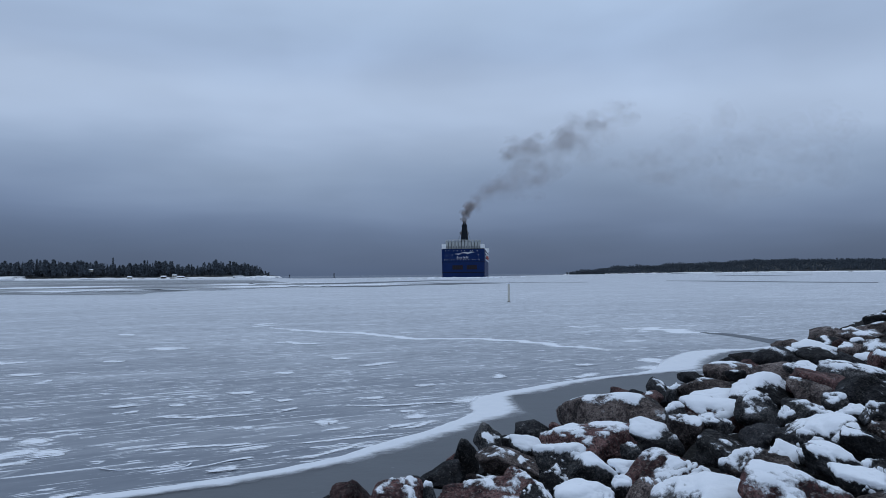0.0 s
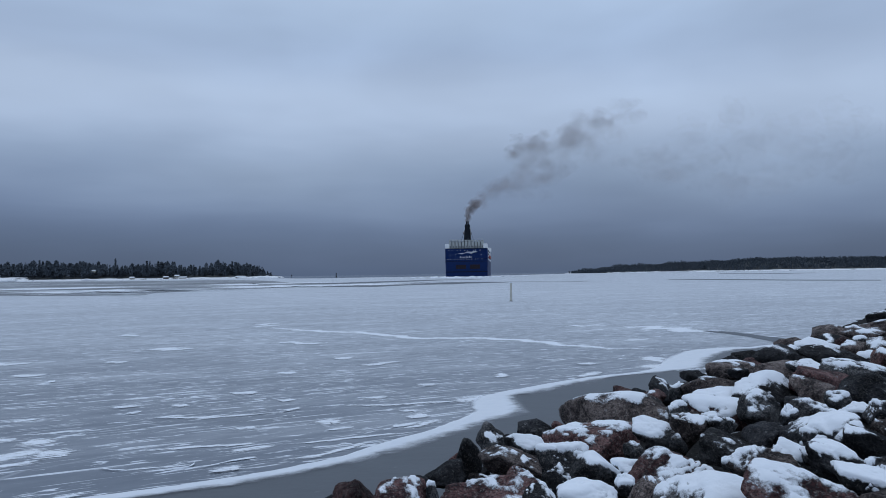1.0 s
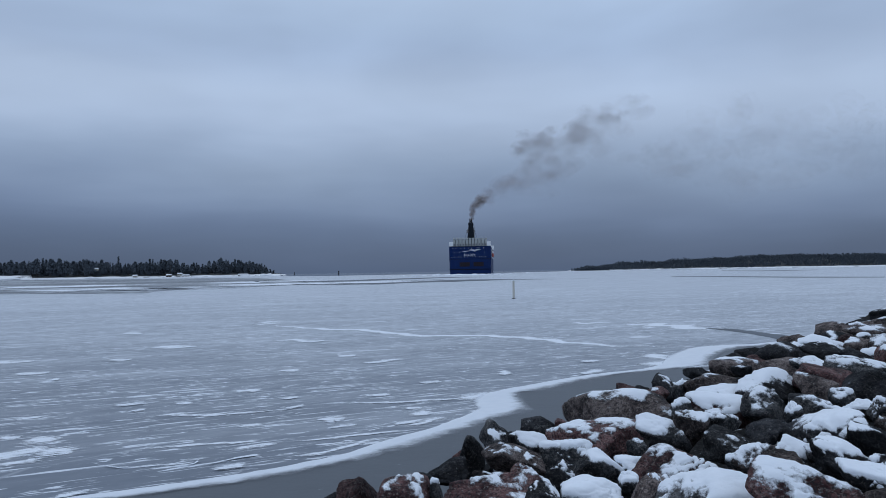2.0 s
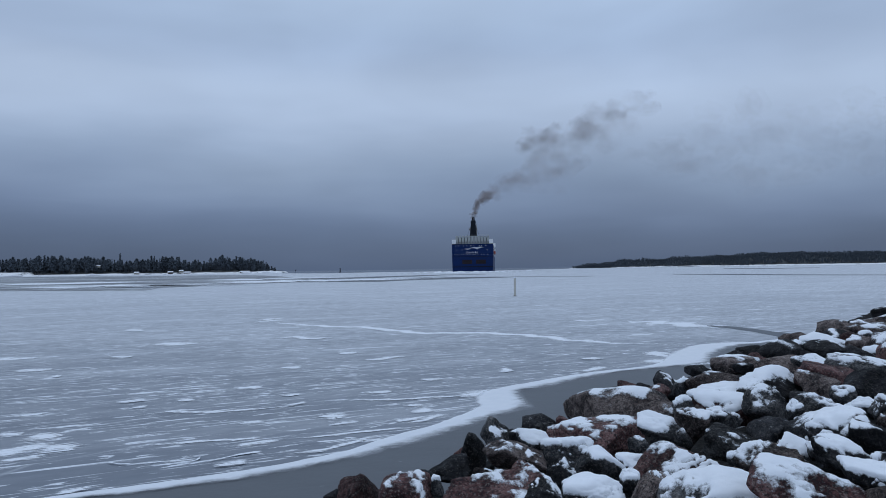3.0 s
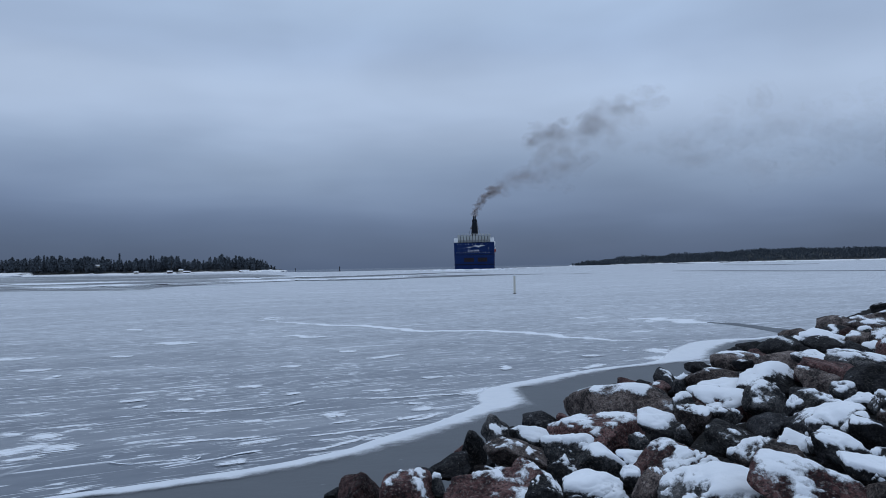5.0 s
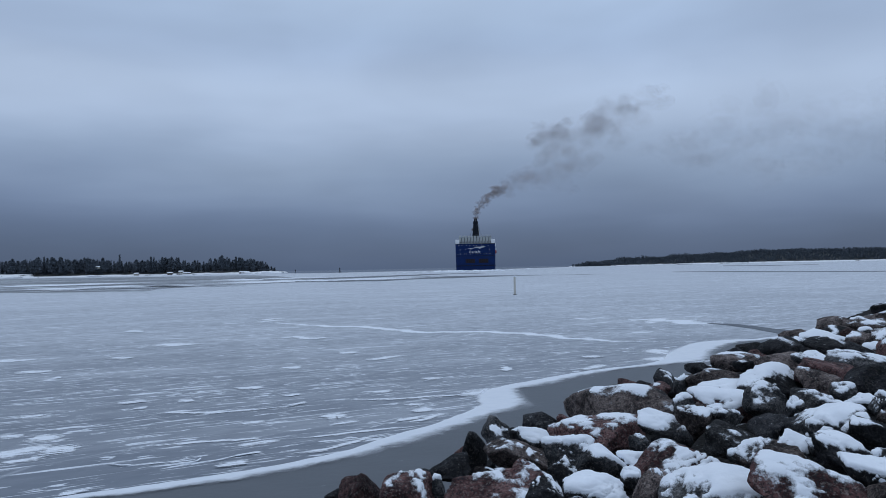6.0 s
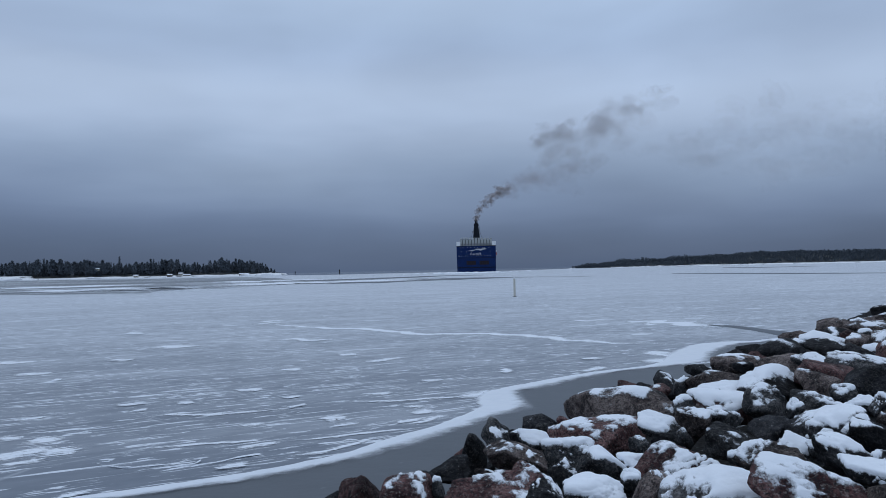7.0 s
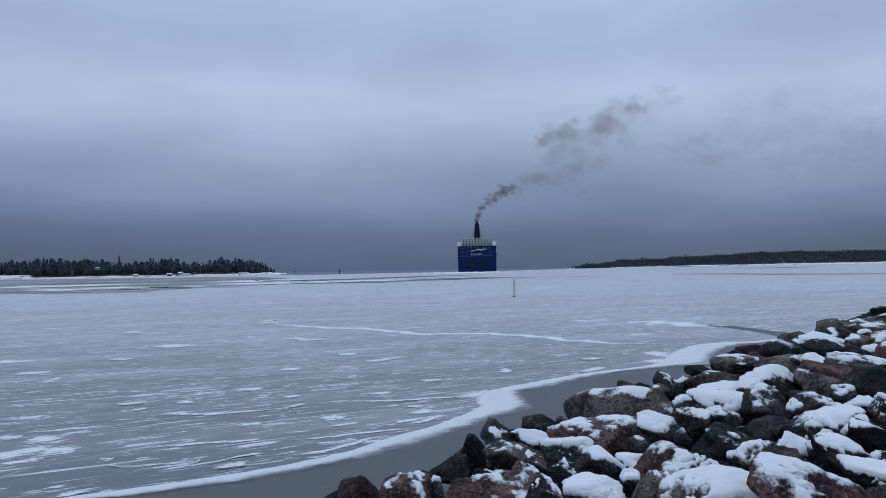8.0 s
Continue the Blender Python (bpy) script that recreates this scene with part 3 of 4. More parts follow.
def rock_shape(size, level, rng, worn):
    """Vertices, faces and normals of a broken stone with the half sizes given; worn: low is rounded, high is sharp."""
    ways, faces = SPHERES[level]
    cuts = rng.normal(size=(11, 3))
    cuts /= np.linalg.norm(cuts, axis=1)[:, None]
    cuts = np.vstack([cuts, np.eye(3), -np.eye(3)])
    dist = np.concatenate([rng.uniform(0.62, 0.98, 11), rng.uniform(0.95, 1.3, 6)])
    reach = (np.maximum(0, ways @ cuts.T / dist) ** worn).sum(1) ** (-1 / worn)
    seed = rng.uniform(0, 90, 3)
    lumps = np.array([noise.noise(Vector(w * 1.6 + seed)) * 0.08 + noise.noise(Vector(w * 4.5 + seed)) * 0.055 + noise.noise(Vector(w * 11 + seed)) * 0.03 + noise.noise(Vector(w * 26 + seed)) * 0.012 for w in ways])
    pts = ways * (reach + lumps)[:, None]
    pts /= np.abs(pts).max(0)
    pts = pts * np.array(size)
    return pts, faces, normals_of(pts, faces)


def normals_of(pts, faces):
    a, b, c = pts[faces[:, 0]], pts[faces[:, 1]], pts[faces[:, 2]]
    fn = np.cross(b - a, c - a)
    vn = np.zeros_like(pts)
    for k in range(3):
        np.add.at(vn, faces[:, k], fn)
    return vn / (np.linalg.norm(vn, axis=1)[:, None] + 1e-9)


def snow_on(pts, faces, vn, amount, rng, deep=0.03, lee=None):
    """Patches of snow lying on the upward faces, blown towards lee: vertices, faces and cover of each."""
    seed = rng.uniform(0, 90, 3)
    wob = np.array([noise.noise(Vector(p * 3.0 + seed)) * 0.42 + noise.noise(Vector(p * 8 + seed)) * 0.26 + noise.noise(Vector(p * 24 + seed)) * 0.14 for p in pts])
    up = pts[:, 2] / (np.abs(pts[:, 2]).max() + 1e-6)
    lee = np.array((rng.uniform(-0.4, 0.4), rng.uniform(-0.5, 0.1), 1.0)) if lee is None else np.array(lee)
    m = vn @ (lee / np.linalg.norm(lee)) + 0.14 * up + wob - (1.21 - 0.55 * amount)
    m = np.clip(m / 0.34, -0.4, 1)
    keep = faces[(m[faces] > -0.34).any(1)]
    lift = np.where(m > 0, m * (2 - m), 0) + 0.12
    out = pts + np.array((0, 0, 1.0)) * (lift * deep)[:, None] + vn * (lift * deep * 0.5)[:, None]
    # each separate patch is a piece of its own
    root = np.arange(len(pts))
    for _ in range(60):
        low = root[keep].min(1)
        before = root.copy()
        for k in range(3):
            np.minimum.at(root, keep[:, k], low)
        root = root[root]
        if (root == before).all():
            break
    pieces = []
    for r in np.unique(root[keep[:, 0]]) if len(keep) else ():
        mine = keep[root[keep[:, 0]] == r]
        if len(mine) >= 14:
            used, again = np.unique(mine, return_inverse=True)
            pieces.append((out[used], again.reshape(mine.shape), m[used]))
    return pieces


def cap_mesh(verts, faces, cover):
    """Snow whose thickness, cover, is kept at each vertex, so that its edge thins out."""
    me = mesh_of("snow_cap", verts, faces, DRIFT, True)
    me.attributes.new("cover", "FLOAT", "POINT").data.foreach_set("value", np.asarray(cover, np.float32))
    return me


hero = []


SHARPNESS = {RED: (9, 17), BROWN: (9, 18), GREY: (9, 20), DARK: (16, 34)}


def boulder(x, y, z, sx, sz, roll, mat, snow, blown):
    """One boulder of the embankment: half width sx, half height sz, rolled to one side, with the snow that lies on it."""
    rng = rock_rng
    away = math.hypot(x, y)
    sx, sz = sx * 1.05, sz * 1.07
    worn = rng.uniform(*SHARPNESS[mat])
    spin = math.radians(roll)
    flat = max(0.42, math.cos(spin * 1.4))
    pts, faces, vn = rock_shape((sx, min(sx, sz * 1.7) * 1.05, sz * flat), 5 if away < 8.5 else 4 if away < 16 else 3, rng, worn)
    lean = np.array((Euler((0, -spin, 0)).to_matrix() @ Euler((radians(rng.uniform(0, 22)), 0, 0)).to_matrix()))
    pts = pts @ lean.T
    # the half sizes hold for the stone as it lies on the slope
    drop = math.atan2(EYE_Z - z, away)
    rise = pts[:, 2] * math.cos(drop) + pts[:, 1] * math.sin(drop)
    k = 2 * sz / (rise.max() - rise.min())
    pts = pts * (2 * sx / (pts[:, 0].max() - pts[:, 0].min()), k, k)
    pts[:, 0] -= (pts[:, 0].max() + pts[:, 0].min()) / 2
    pts[:, 2] -= (rise.max() + rise.min()) / 2 * k / math.cos(drop)
    turn = np.array(Euler((0, 0, math.atan2(-x, y))).to_matrix())
    pts = pts @ turn.T
    vn = normals_of(pts, faces)
    ob = new("boulder", mesh_of("boulder", pts, faces, mat, True))
    ob.location = (x, y, z)
    hero.append((x, y, max(sx, sz)))
    word = "bare" if snow < 0.1 else "patchily snow-covered" if snow < 0.5 else "snow-capped" if snow < 0.8 else "deeply snow-covered"
    tagged(ob, f"{word} {STONE_WORDS[mat]} boulder on the rubble embankment", "boulder", "boulders of the embankment")
    if snow >= 0.1:
        lee = turn @ np.array((blown, -0.32, 1.0))
        for cap in snow_on(pts, faces, vn, snow, rng, 0.008 + 0.02 * snow, lee):
            c = new("snow_cap", cap_mesh(*cap))
            c.parent = ob
            tagged(c, "soft white snow")


boulder(-1.17, 7.41, 0.27, 0.09, 0.10, 0, DARK, .05, 0)
boulder(-0.83, 6.94, 0.40, 0.22, 0.24, 0, RED, .04, 0)
boulder(-0.38, 6.73, 0.50, 0.27, 0.22, -10, RED, .35, .5)
boulder(-0.21, 7.60, 0.42, 0.12, 0.09, 0, DARK, 0, 0)
boulder(0.02, 8.05, 0.40, 0.23, 0.15, 12, DARK, .3, -.6)
boulder(0.17, 8.90, 0.31, 0.09, 0.10, 0, RED, 0, 0)
boulder(0.33, 8.87, 0.34, 0.15, 0.24, 0, GREY, 0, 0)
boulder(0.71, 10.44, 0.20, 0.22, 0.26, -30, GREY, .35, .5)
boulder(-0.09, 6.72, 0.56, 0.06, 0.10, 0, GREY, .8, 0)
boulder(0.37, 5.71, 0.77, 0.44, 0.24, -6, RED, .45, .6)
boulder(0.75, 7.85, 0.55, 0.35, 0.18, -2, BROWN, .2, 0)
boulder(0.73, 6.87, 0.68, 0.12, 0.10, 10, RED, .45, .2)
boulder(1.35, 10.52, 0.30, 0.25, 0.18, 0, DARK, 0, 0)
boulder(0.95, 9.69, 0.34, 0.12, 0.11, 0, DARK, .5, 0)
boulder(1.08, 9.01, 0.46, 0.21, 0.11, -12, GREY, .75, 0)
boulder(1.26, 9.34, 0.44, 0.12, 0.16, 0, GREY, .25, 0)
boulder(1.67, 8.08, 0.68, 0.54, 0.25, -7, RED, .55, -.2)
boulder(2.54, 10.61, 0.50, 0.82, 0.31, 7, BROWN, .35, .1)
boulder(3.10, 13.17, 0.26, 0.39, 0.16, 5, DARK, .3, .2)
boulder(3.72, 14.92, 0.13, 0.19, 0.12, 0, RED, 0, 0)
boulder(3.73, 13.73, 0.29, 0.13, 0.10, 0, DARK, 0, 0)
boulder(3.67, 12.54, 0.44, 0.20, 0.12, -10, RED, .12, 0)
boulder(4.13, 13.51, 0.39, 0.26, 0.25, -28, DARK, .12, .4)
boulder(3.95, 12.25, 0.53, 0.12, 0.16, 0, GREY, .85, 0)
boulder(5.16, 14.77, 0.40, 0.29, 0.16, 0, DARK, .04, 0)
boulder(4.40, 12.04, 0.63, 0.50, 0.19, -4, BROWN, .4, 0)
boulder(3.76, 10.02, 0.79, 0.42, 0.17, 0, GREY, .8, 0)
boulder(3.08, 9.41, 0.75, 0.15, 0.13, -20, GREY, .9, 0)
boulder(2.30, 7.67, 0.85, 0.27, 0.17, -10, GREY, .88, -.2)
boulder(2.56, 7.57, 0.91, 0.18, 0.19, 0, BROWN, .5, -.2)
boulder(1.84, 6.89, 0.87, 0.12, 0.11, 0, GREY, .15, 0)
boulder(2.06, 6.97, 0.90, 0.11, 0.09, 0, DARK, 0, 0)
boulder(3.28, 8.63, 0.89, 0.33, 0.18, -6, RED, .85, -.2)
boulder(3.10, 8.65, 0.86, 0.15, 0.11, -15, BROWN, .2, 0)
boulder(2.94, 7.70, 0.96, 0.18, 0.10, 0, GREY, .8, -.2)
boulder(2.47, 6.25, 1.07, 0.25, 0.16, -5, GREY, .2, -.3)
boulder(4.35, 9.67, 0.94, 0.43, 0.27, -10, DARK, .72, -.2)
boulder(3.61, 8.20, 1.01, 0.25, 0.20, 0, GREY, .55, .2)
boulder(2.88, 6.44, 1.11, 0.20, 0.14, -8, DARK, .12, .3)
boulder(3.38, 7.09, 1.11, 0.10, 0.13, -20, GREY, .88, 0)
boulder(3.75, 7.51, 1.12, 0.18, 0.15, 10, GREY, .2, 0)
boulder(3.82, 7.43, 1.15, 0.20, 0.10, 0, GREY, .75, .2)
boulder(4.62, 9.04, 1.07, 0.25, 0.18, -25, BROWN, .35, .2)
boulder(4.22, 7.72, 1.18, 0.13, 0.10, -8, GREY, .75, 0)
boulder(3.12, 5.90, 1.23, 0.35, 0.20, -3, DARK, .66, -.3)
boulder(3.10, 5.31, 1.30, 0.18, 0.14, -10, DARK, .25, 0)
boulder(2.72, 4.95, 1.28, 0.21, 0.14, -32, DARK, .28, .7)
boulder(2.64, 5.25, 1.23, 0.06, 0.05, 0, GREY, .85, 0)
boulder(2.31, 5.20, 1.18, 0.24, 0.14, -8, BROWN, .6, -.6)
boulder(2.53, 5.27, 1.21, 0.17, 0.12, -35, GREY, .95, .2)
boulder(2.08, 4.14, 1.28, 0.33, 0.19, -4, RED, .42, .3)
boulder(2.45, 4.24, 1.33, 0.16, 0.09, -18, GREY, .85, .2)
boulder(2.73, 4.54, 1.34, 0.09, 0.08, 20, GREY, .8, -.2)
boulder(1.83, 5.70, 1.03, 0.39, 0.17, 12, RED, .5, -.4)
boulder(2.14, 5.35, 1.13, 0.08, 0.07, 0, GREY, .75, 0)
boulder(1.91, 4.80, 1.16, 0.11, 0.10, 0, RED, 0, 0)
boulder(1.39, 4.92, 1.05, 0.14, 0.16, -24, BROWN, .15, .6)
boulder(1.62, 4.48, 1.15, 0.32, 0.18, -8, GREY, .8, 0)
boulder(1.30, 6.11, 0.88, 0.23, 0.18, -6, GREY, .6, .5)
boulder(1.15, 6.92, 0.75, 0.25, 0.19, 14, GREY, .85, 0)
boulder(0.97, 6.03, 0.83, 0.15, 0.17, -30, DARK, .5, .2)
boulder(1.06, 5.22, 0.96, 0.23, 0.12, 4, GREY, .85, 0)
boulder(0.74, 5.61, 0.85, 0.16, 0.13, -30, DARK, .3, .5)
boulder(1.54, 5.95, 0.94, 0.15, 0.09, 10, GREY, .9, 0)
boulder(1.35, 5.36, 0.99, 0.08, 0.08, 20, GREY, .8, 0)
boulder(1.67, 10.46, 0.37, 0.09, 0.09, 0, RED, 0, 0)
boulder(1.94, 4.57, 1.20, 0.08, 0.08, 0, DARK, 0, 0)
boulder(10.04, 20.83, 0.45, 0.43, 0.19, 4, BROWN, .04, 0)
boulder(7.35, 15.84, 0.64, 0.54, 0.31, 0, DARK, .3, -.4)
boulder(7.59, 18.06, 0.39, 0.34, 0.20, 8, DARK, 0, 0)
boulder(7.06, 17.89, 0.32, 0.24, 0.17, 10, DARK, 0, 0)
boulder(6.77, 15.72, 0.56, 0.20, 0.13, 0, RED, 0, 0)
boulder(5.97, 14.78, 0.54, 0.52, 0.20, 0, BROWN, .45, 0)
boulder(5.60, 13.67, 0.63, 0.18, 0.12, 0, DARK, .4, 0)
boulder(5.96, 12.96, 0.78, 0.35, 0.20, 0, BROWN, .08, 0)
boulder(8.11, 16.75, 0.66, 0.29, 0.18, -10, DARK, .4, -.3)
boulder(7.29, 13.82, 0.90, 0.40, 0.24, -24, DARK, .2, .5)
boulder(6.16, 12.14, 0.93, 0.35, 0.13, -6, GREY, .62, 0)
boulder(5.05, 9.68, 1.06, 0.35, 0.22, -24, RED, .05, .3)
boulder(4.63, 7.87, 1.23, 0.28, 0.22, -4, DARK, .15, 0)
boulder(5.82, 10.09, 1.14, 0.48, 0.16, -6, GREY, .8, 0)
boulder(6.75, 11.79, 1.08, 0.24, 0.18, -28, DARK, .4, 0)
boulder(8.61, 16.45, 0.78, 0.54, 0.22, -18, GREY, .92, 0)
boulder(11.26, 20.96, 0.65, 0.49, 0.32, 14, BROWN, .12, 0)
boulder(9.70, 17.99, 0.77, 0.31, 0.19, 0, DARK, .2, .3)
boulder(9.35, 16.79, 0.87, 0.19, 0.14, 0, RED, .1, 0)
boulder(11.13, 19.07, 0.88, 0.57, 0.21, -12, BROWN, .55, 0)
boulder(8.40, 14.61, 0.99, 0.30, 0.15, 6, BROWN, .35, 0)
boulder(9.09, 15.67, 0.97, 0.18, 0.14, 0, GREY, .8, 0)
boulder(8.33, 13.69, 1.10, 0.28, 0.19, 0, BROWN, .35, 0)
boulder(6.97, 11.83, 1.11, 0.16, 0.12, 0, RED, .6, 0)
boulder(6.90, 11.28, 1.17, 0.18, 0.16, 0, RED, .5, 0)
boulder(16.23, 26.64, 0.76, 0.49, 0.25, 6, DARK, .2, 0)
boulder(13.38, 22.72, 0.78, 0.66, 0.22, 16, BROWN, .5, 0)
boulder(3.91, 6.47, 1.29, 0.14, 0.11, 0, GREY, .7, 0)
boulder(3.88, 6.76, 1.25, 0.17, 0.09, -8, GREY, .9, 0)
boulder(3.51, 5.77, 1.31, 0.10, 0.09, 0, BROWN, .3, 0)


def rubble():
    """Smaller stones that fill the embankment between and behind the boulders."""
    rng = np.random.RandomState(5)
    kinds = []
    for k in range(14):
        # mostly the near-black stone, so that the gaps come out dark
        mat = (DARK, GREY, DARK, RED, DARK, BROWN, DARK)[k % 7]
        pts, faces, vn = rock_shape((1, rng.uniform(0.75, 1), rng.uniform(0.6, 0.85)), 3, rng, rng.uniform(7, 16))
        cap = snow_on(pts * 0.4, faces, vn, rng.uniform(0.1, 0.6), rng, 0.02)
        kinds.append((mesh_of("stone", pts * 0.4, faces, mat, True), [cap_mesh(*c) for c in cap], STONE_WORDS[mat]))
    count, verts, faces_all, caps, cap_faces, covers, base, cap_base, extra, outside = 0, [], [], [], [], [], 0, 0, 0, 0
    for i in range(4200):
        s, u = rng.uniform(-3, 34), rng.uniform(-0.15, 5.5)
        if i < 700:
            s, u = rng.uniform(-2, 22), rng.uniform(-0.1, 1.3)
        elif i < 1700:
            s, u = rng.uniform(0, 13), rng.uniform(1, 5)
        elif i > 2400:
            s, u = rng.uniform(-14, 40), rng.uniform(-0.2, 8)
        p = TOE + ALONG * s + UP_BANK * u
        away = math.hypot(*p)
        if s < 1.2 and u < 1.5 and p[1] > 3:
            continue
        if away < 0.9 or (away < 2.2 and p[1] > 0.5):
            continue
        seen = p[1] > 1 and -0.16 < p[0] / p[1] < 0.66
        if i > 2400 and seen and away < 30:
            continue
        big = rng.uniform(0.35, 0.8) * (0.62 if seen else 1.5)
        if seen and any(math.hypot(p[0] - h[0], p[1] - h[1]) < h[2] * 0.6 for h in hero):
            continue
        me, cap, words = kinds[rng.randint(len(kinds))]
        place = (p[0], p[1], bank_height(u) + (0.02 if seen else 0.10))
        spin = (rng.uniform(-0.2, 0.2), rng.uniform(-0.2, 0.2), rng.uniform(0, 6.28))
        if seen and count < 290:
            ob = new("stone", me)
            ob.location, ob.rotation_euler, ob.scale = place, spin, (big, big, big)
            tagged(ob, f"smaller {words} stone wedged among the boulders", "stone", "stones of the embankment")
            if rng.rand() < 0.3:
                for patch in cap:
                    new("snow_cap", patch).parent = ob
            count += 1
        elif extra < 130 if seen else outside < 480:
            extra, outside = extra + seen, outside + (not seen)
            m = np.array(Euler(spin).to_matrix()) * big
            v = np.array([q.co[:] for q in me.vertices]) @ m.T + place
            verts.append(v)
            faces_all.append(np.array([f.vertices[:] for f in me.polygons]) + base)
            base += len(v)
            for patch in cap[:2]:
                v = np.array([q.co[:] for q in patch.vertices]) @ m.T + place
                caps.append(v)
                cap_faces.append(np.array([f.vertices[:] for f in patch.polygons]) + cap_base)
                covers.append([d.value for d in patch.attributes["cover"].data])
                cap_base += len(v)
    if verts:
        rest = new("rubble", mesh_of("rubble", np.concatenate(verts), np.concatenate(faces_all), BROWN, True))
        tagged(rest, "rubble of mixed stones along the rest of the embankment", "rubble", kind="stuff")
        tagged(new("rubble_snow", cap_mesh(np.concatenate(caps), np.concatenate(cap_faces), np.concatenate(covers))), "snow lying on the rubble of the embankment", "snow", kind="stuff")


rubble()


def shore_rock(x, y, z, wide, high):
    """A snow-covered rock on an island's shore."""
    high *= 0.75 if x < 0 else 0.42
    pts, faces, vn = rock_shape((wide, wide * 0.7, high), 3, rock_rng, rock_rng.uniform(6, 12))
    ob = new("shore_rock", mesh_of("shore_rock", pts, faces, BARE_SHORE, True))
    ob.location = (x, y, z * 0.5)
    tagged(ob, "snow-covered grey rock on the island shore", "rock", "rocks of the island shores")


for place in ((-279, 1091, 0.4, 5, 2.4), (-272, 1093, 0.8, 7, 4.0), (-264, 1092, 0.6, 6, 4.4), (-257, 1093, 0.3, 6, 3.0), (-249, 1094, -0.1, 7, 1.7), (-297, 1090, 0.6, 9, 2.6), (-526, 1082, 0.6, 10, 3.4), (-516, 1083, 0.2, 12, 2.0), (-612, 1080, 0.4, 9, 1.6), (-655, 1080, 1.2, 16, 5.5), (-672, 1082, 1.4, 15, 7.0), (-640, 1080, 0.6, 10, 3.2), (-424, 1084, 0.2, 9, 1.6), (-365, 1084, 0.1, 12, 1.5)):
    shore_rock(*place)
for place in ((376, 1286, 0.2, 9, 2.5), (398, 1286, 0.2, 14, 2.2), (428, 1286, 0.3, 16, 3.4), (441, 1287, 0.6, 8, 5.0), (452, 1287, 0.8, 6, 6.0), (462, 1286, 0.1, 14, 1.8), (520, 1286, 0.3, 10, 4.0), (535, 1286, 0.1, 16, 2.0), (560, 1286, 0.3, 9, 4.6), (584, 1286, 0.3, 12, 4.0), (600, 1286, 0.2, 14, 2.6), (628, 1286, 0.2, 10, 3.0)):
    shore_rock(*place)


# ---- woods and small buildings on the islands ----
def crown_tris(rng, tall, wide, low, kind, count):
    """Small clumps of needles or twigs as loose triangles round the stem: spruce, pine or bare birch."""
    h = rng.uniform(0, 1, count) ** (1.25 if kind == "spruce" else 0.8)
    z = tall * (low + (1 - low) * h)
    if kind == "spruce":
        env = wide * (1 - h) ** 0.85 * (0.72 + 0.28 * np.cos(h * 46)) + 0.15
    elif kind == "pine":
        env = wide * np.sqrt(np.clip(1 - (2 * h - 0.9) ** 2, 0.05, 1)) * (0.8 + 0.3 * np.sin(h * 19 + 1))
    else:
        env = wide * np.sin(np.clip(h * 0.9 + 0.1, 0, 1) * 3.14) + 0.3
    ang = rng.uniform(0, 6.283, count)
    lobe = 0.8 + 0.25 * np.sin(ang * 3 + h * 7 + rng.uniform(0, 6))
    r = env * lobe * np.sqrt(rng.uniform(0.15, 1, count))
    c = np.stack([r * np.cos(ang), r * np.sin(ang), z - 0.25 * r], 1)
    e = rng.uniform(0.5, 1.2, (count, 1, 1)) * rng.normal(size=(count, 3, 3)) * 0.6
    return (c[:, None, :] + e).reshape(-1, 3)


def tree_kind(rng, kind, tall, wide, low, count):
    v = crown_tris(rng, tall, wide, low, kind, count)
    crown = mesh_of("crown", v, np.arange(len(v)).reshape(-1, 3), HAZED_NEEDLES)
    bm = rod((0, 0, -1), (0, 0, tall * 0.97), 0.22, 0.05, 6)
    for k in range(7):
        a, z = rng.uniform(0, 6.28), tall * rng.uniform(low * 0.8, 0.85)
        r = wide * rng.uniform(0.4, 0.8) * (1 - z / tall + 0.2)
        limb = rod((0, 0, z), (r * math.cos(a), r * math.sin(a), z + 0.3 * r), 0.08, 0.02, 4)
        tmp = bpy.data.meshes.new("limb")
        limb.to_mesh(tmp)
        limb.free()
        bm.from_mesh(tmp)
        bpy.data.meshes.remove(tmp)
    trunk = bpy.data.meshes.new("trunk")
    bm.to_mesh(trunk)
    bm.free()
    trunk.materials.append(BARK)
    return kind, trunk, crown


SKYLINE = ((-690, 28), (-628, 31), (-576, 29.5), (-541, 28.5), (-531, 21), (-511, 22.5), (-494, 24), (-463, 24), (-453, 28), (-411, 26), (-404, 17), (-394, 22), (-381, 21), (-375, 13), (-366, 21), (-361, 26), (-333, 27), (-299, 24.5), (-288, 17), (-277, 9), (-260, 5))


def skyline(x):
    """Height of the tree tops over the ice along the near island."""
    return float(np.interp(x, [a for a, b in SKYLINE], [b for a, b in SKYLINE]))


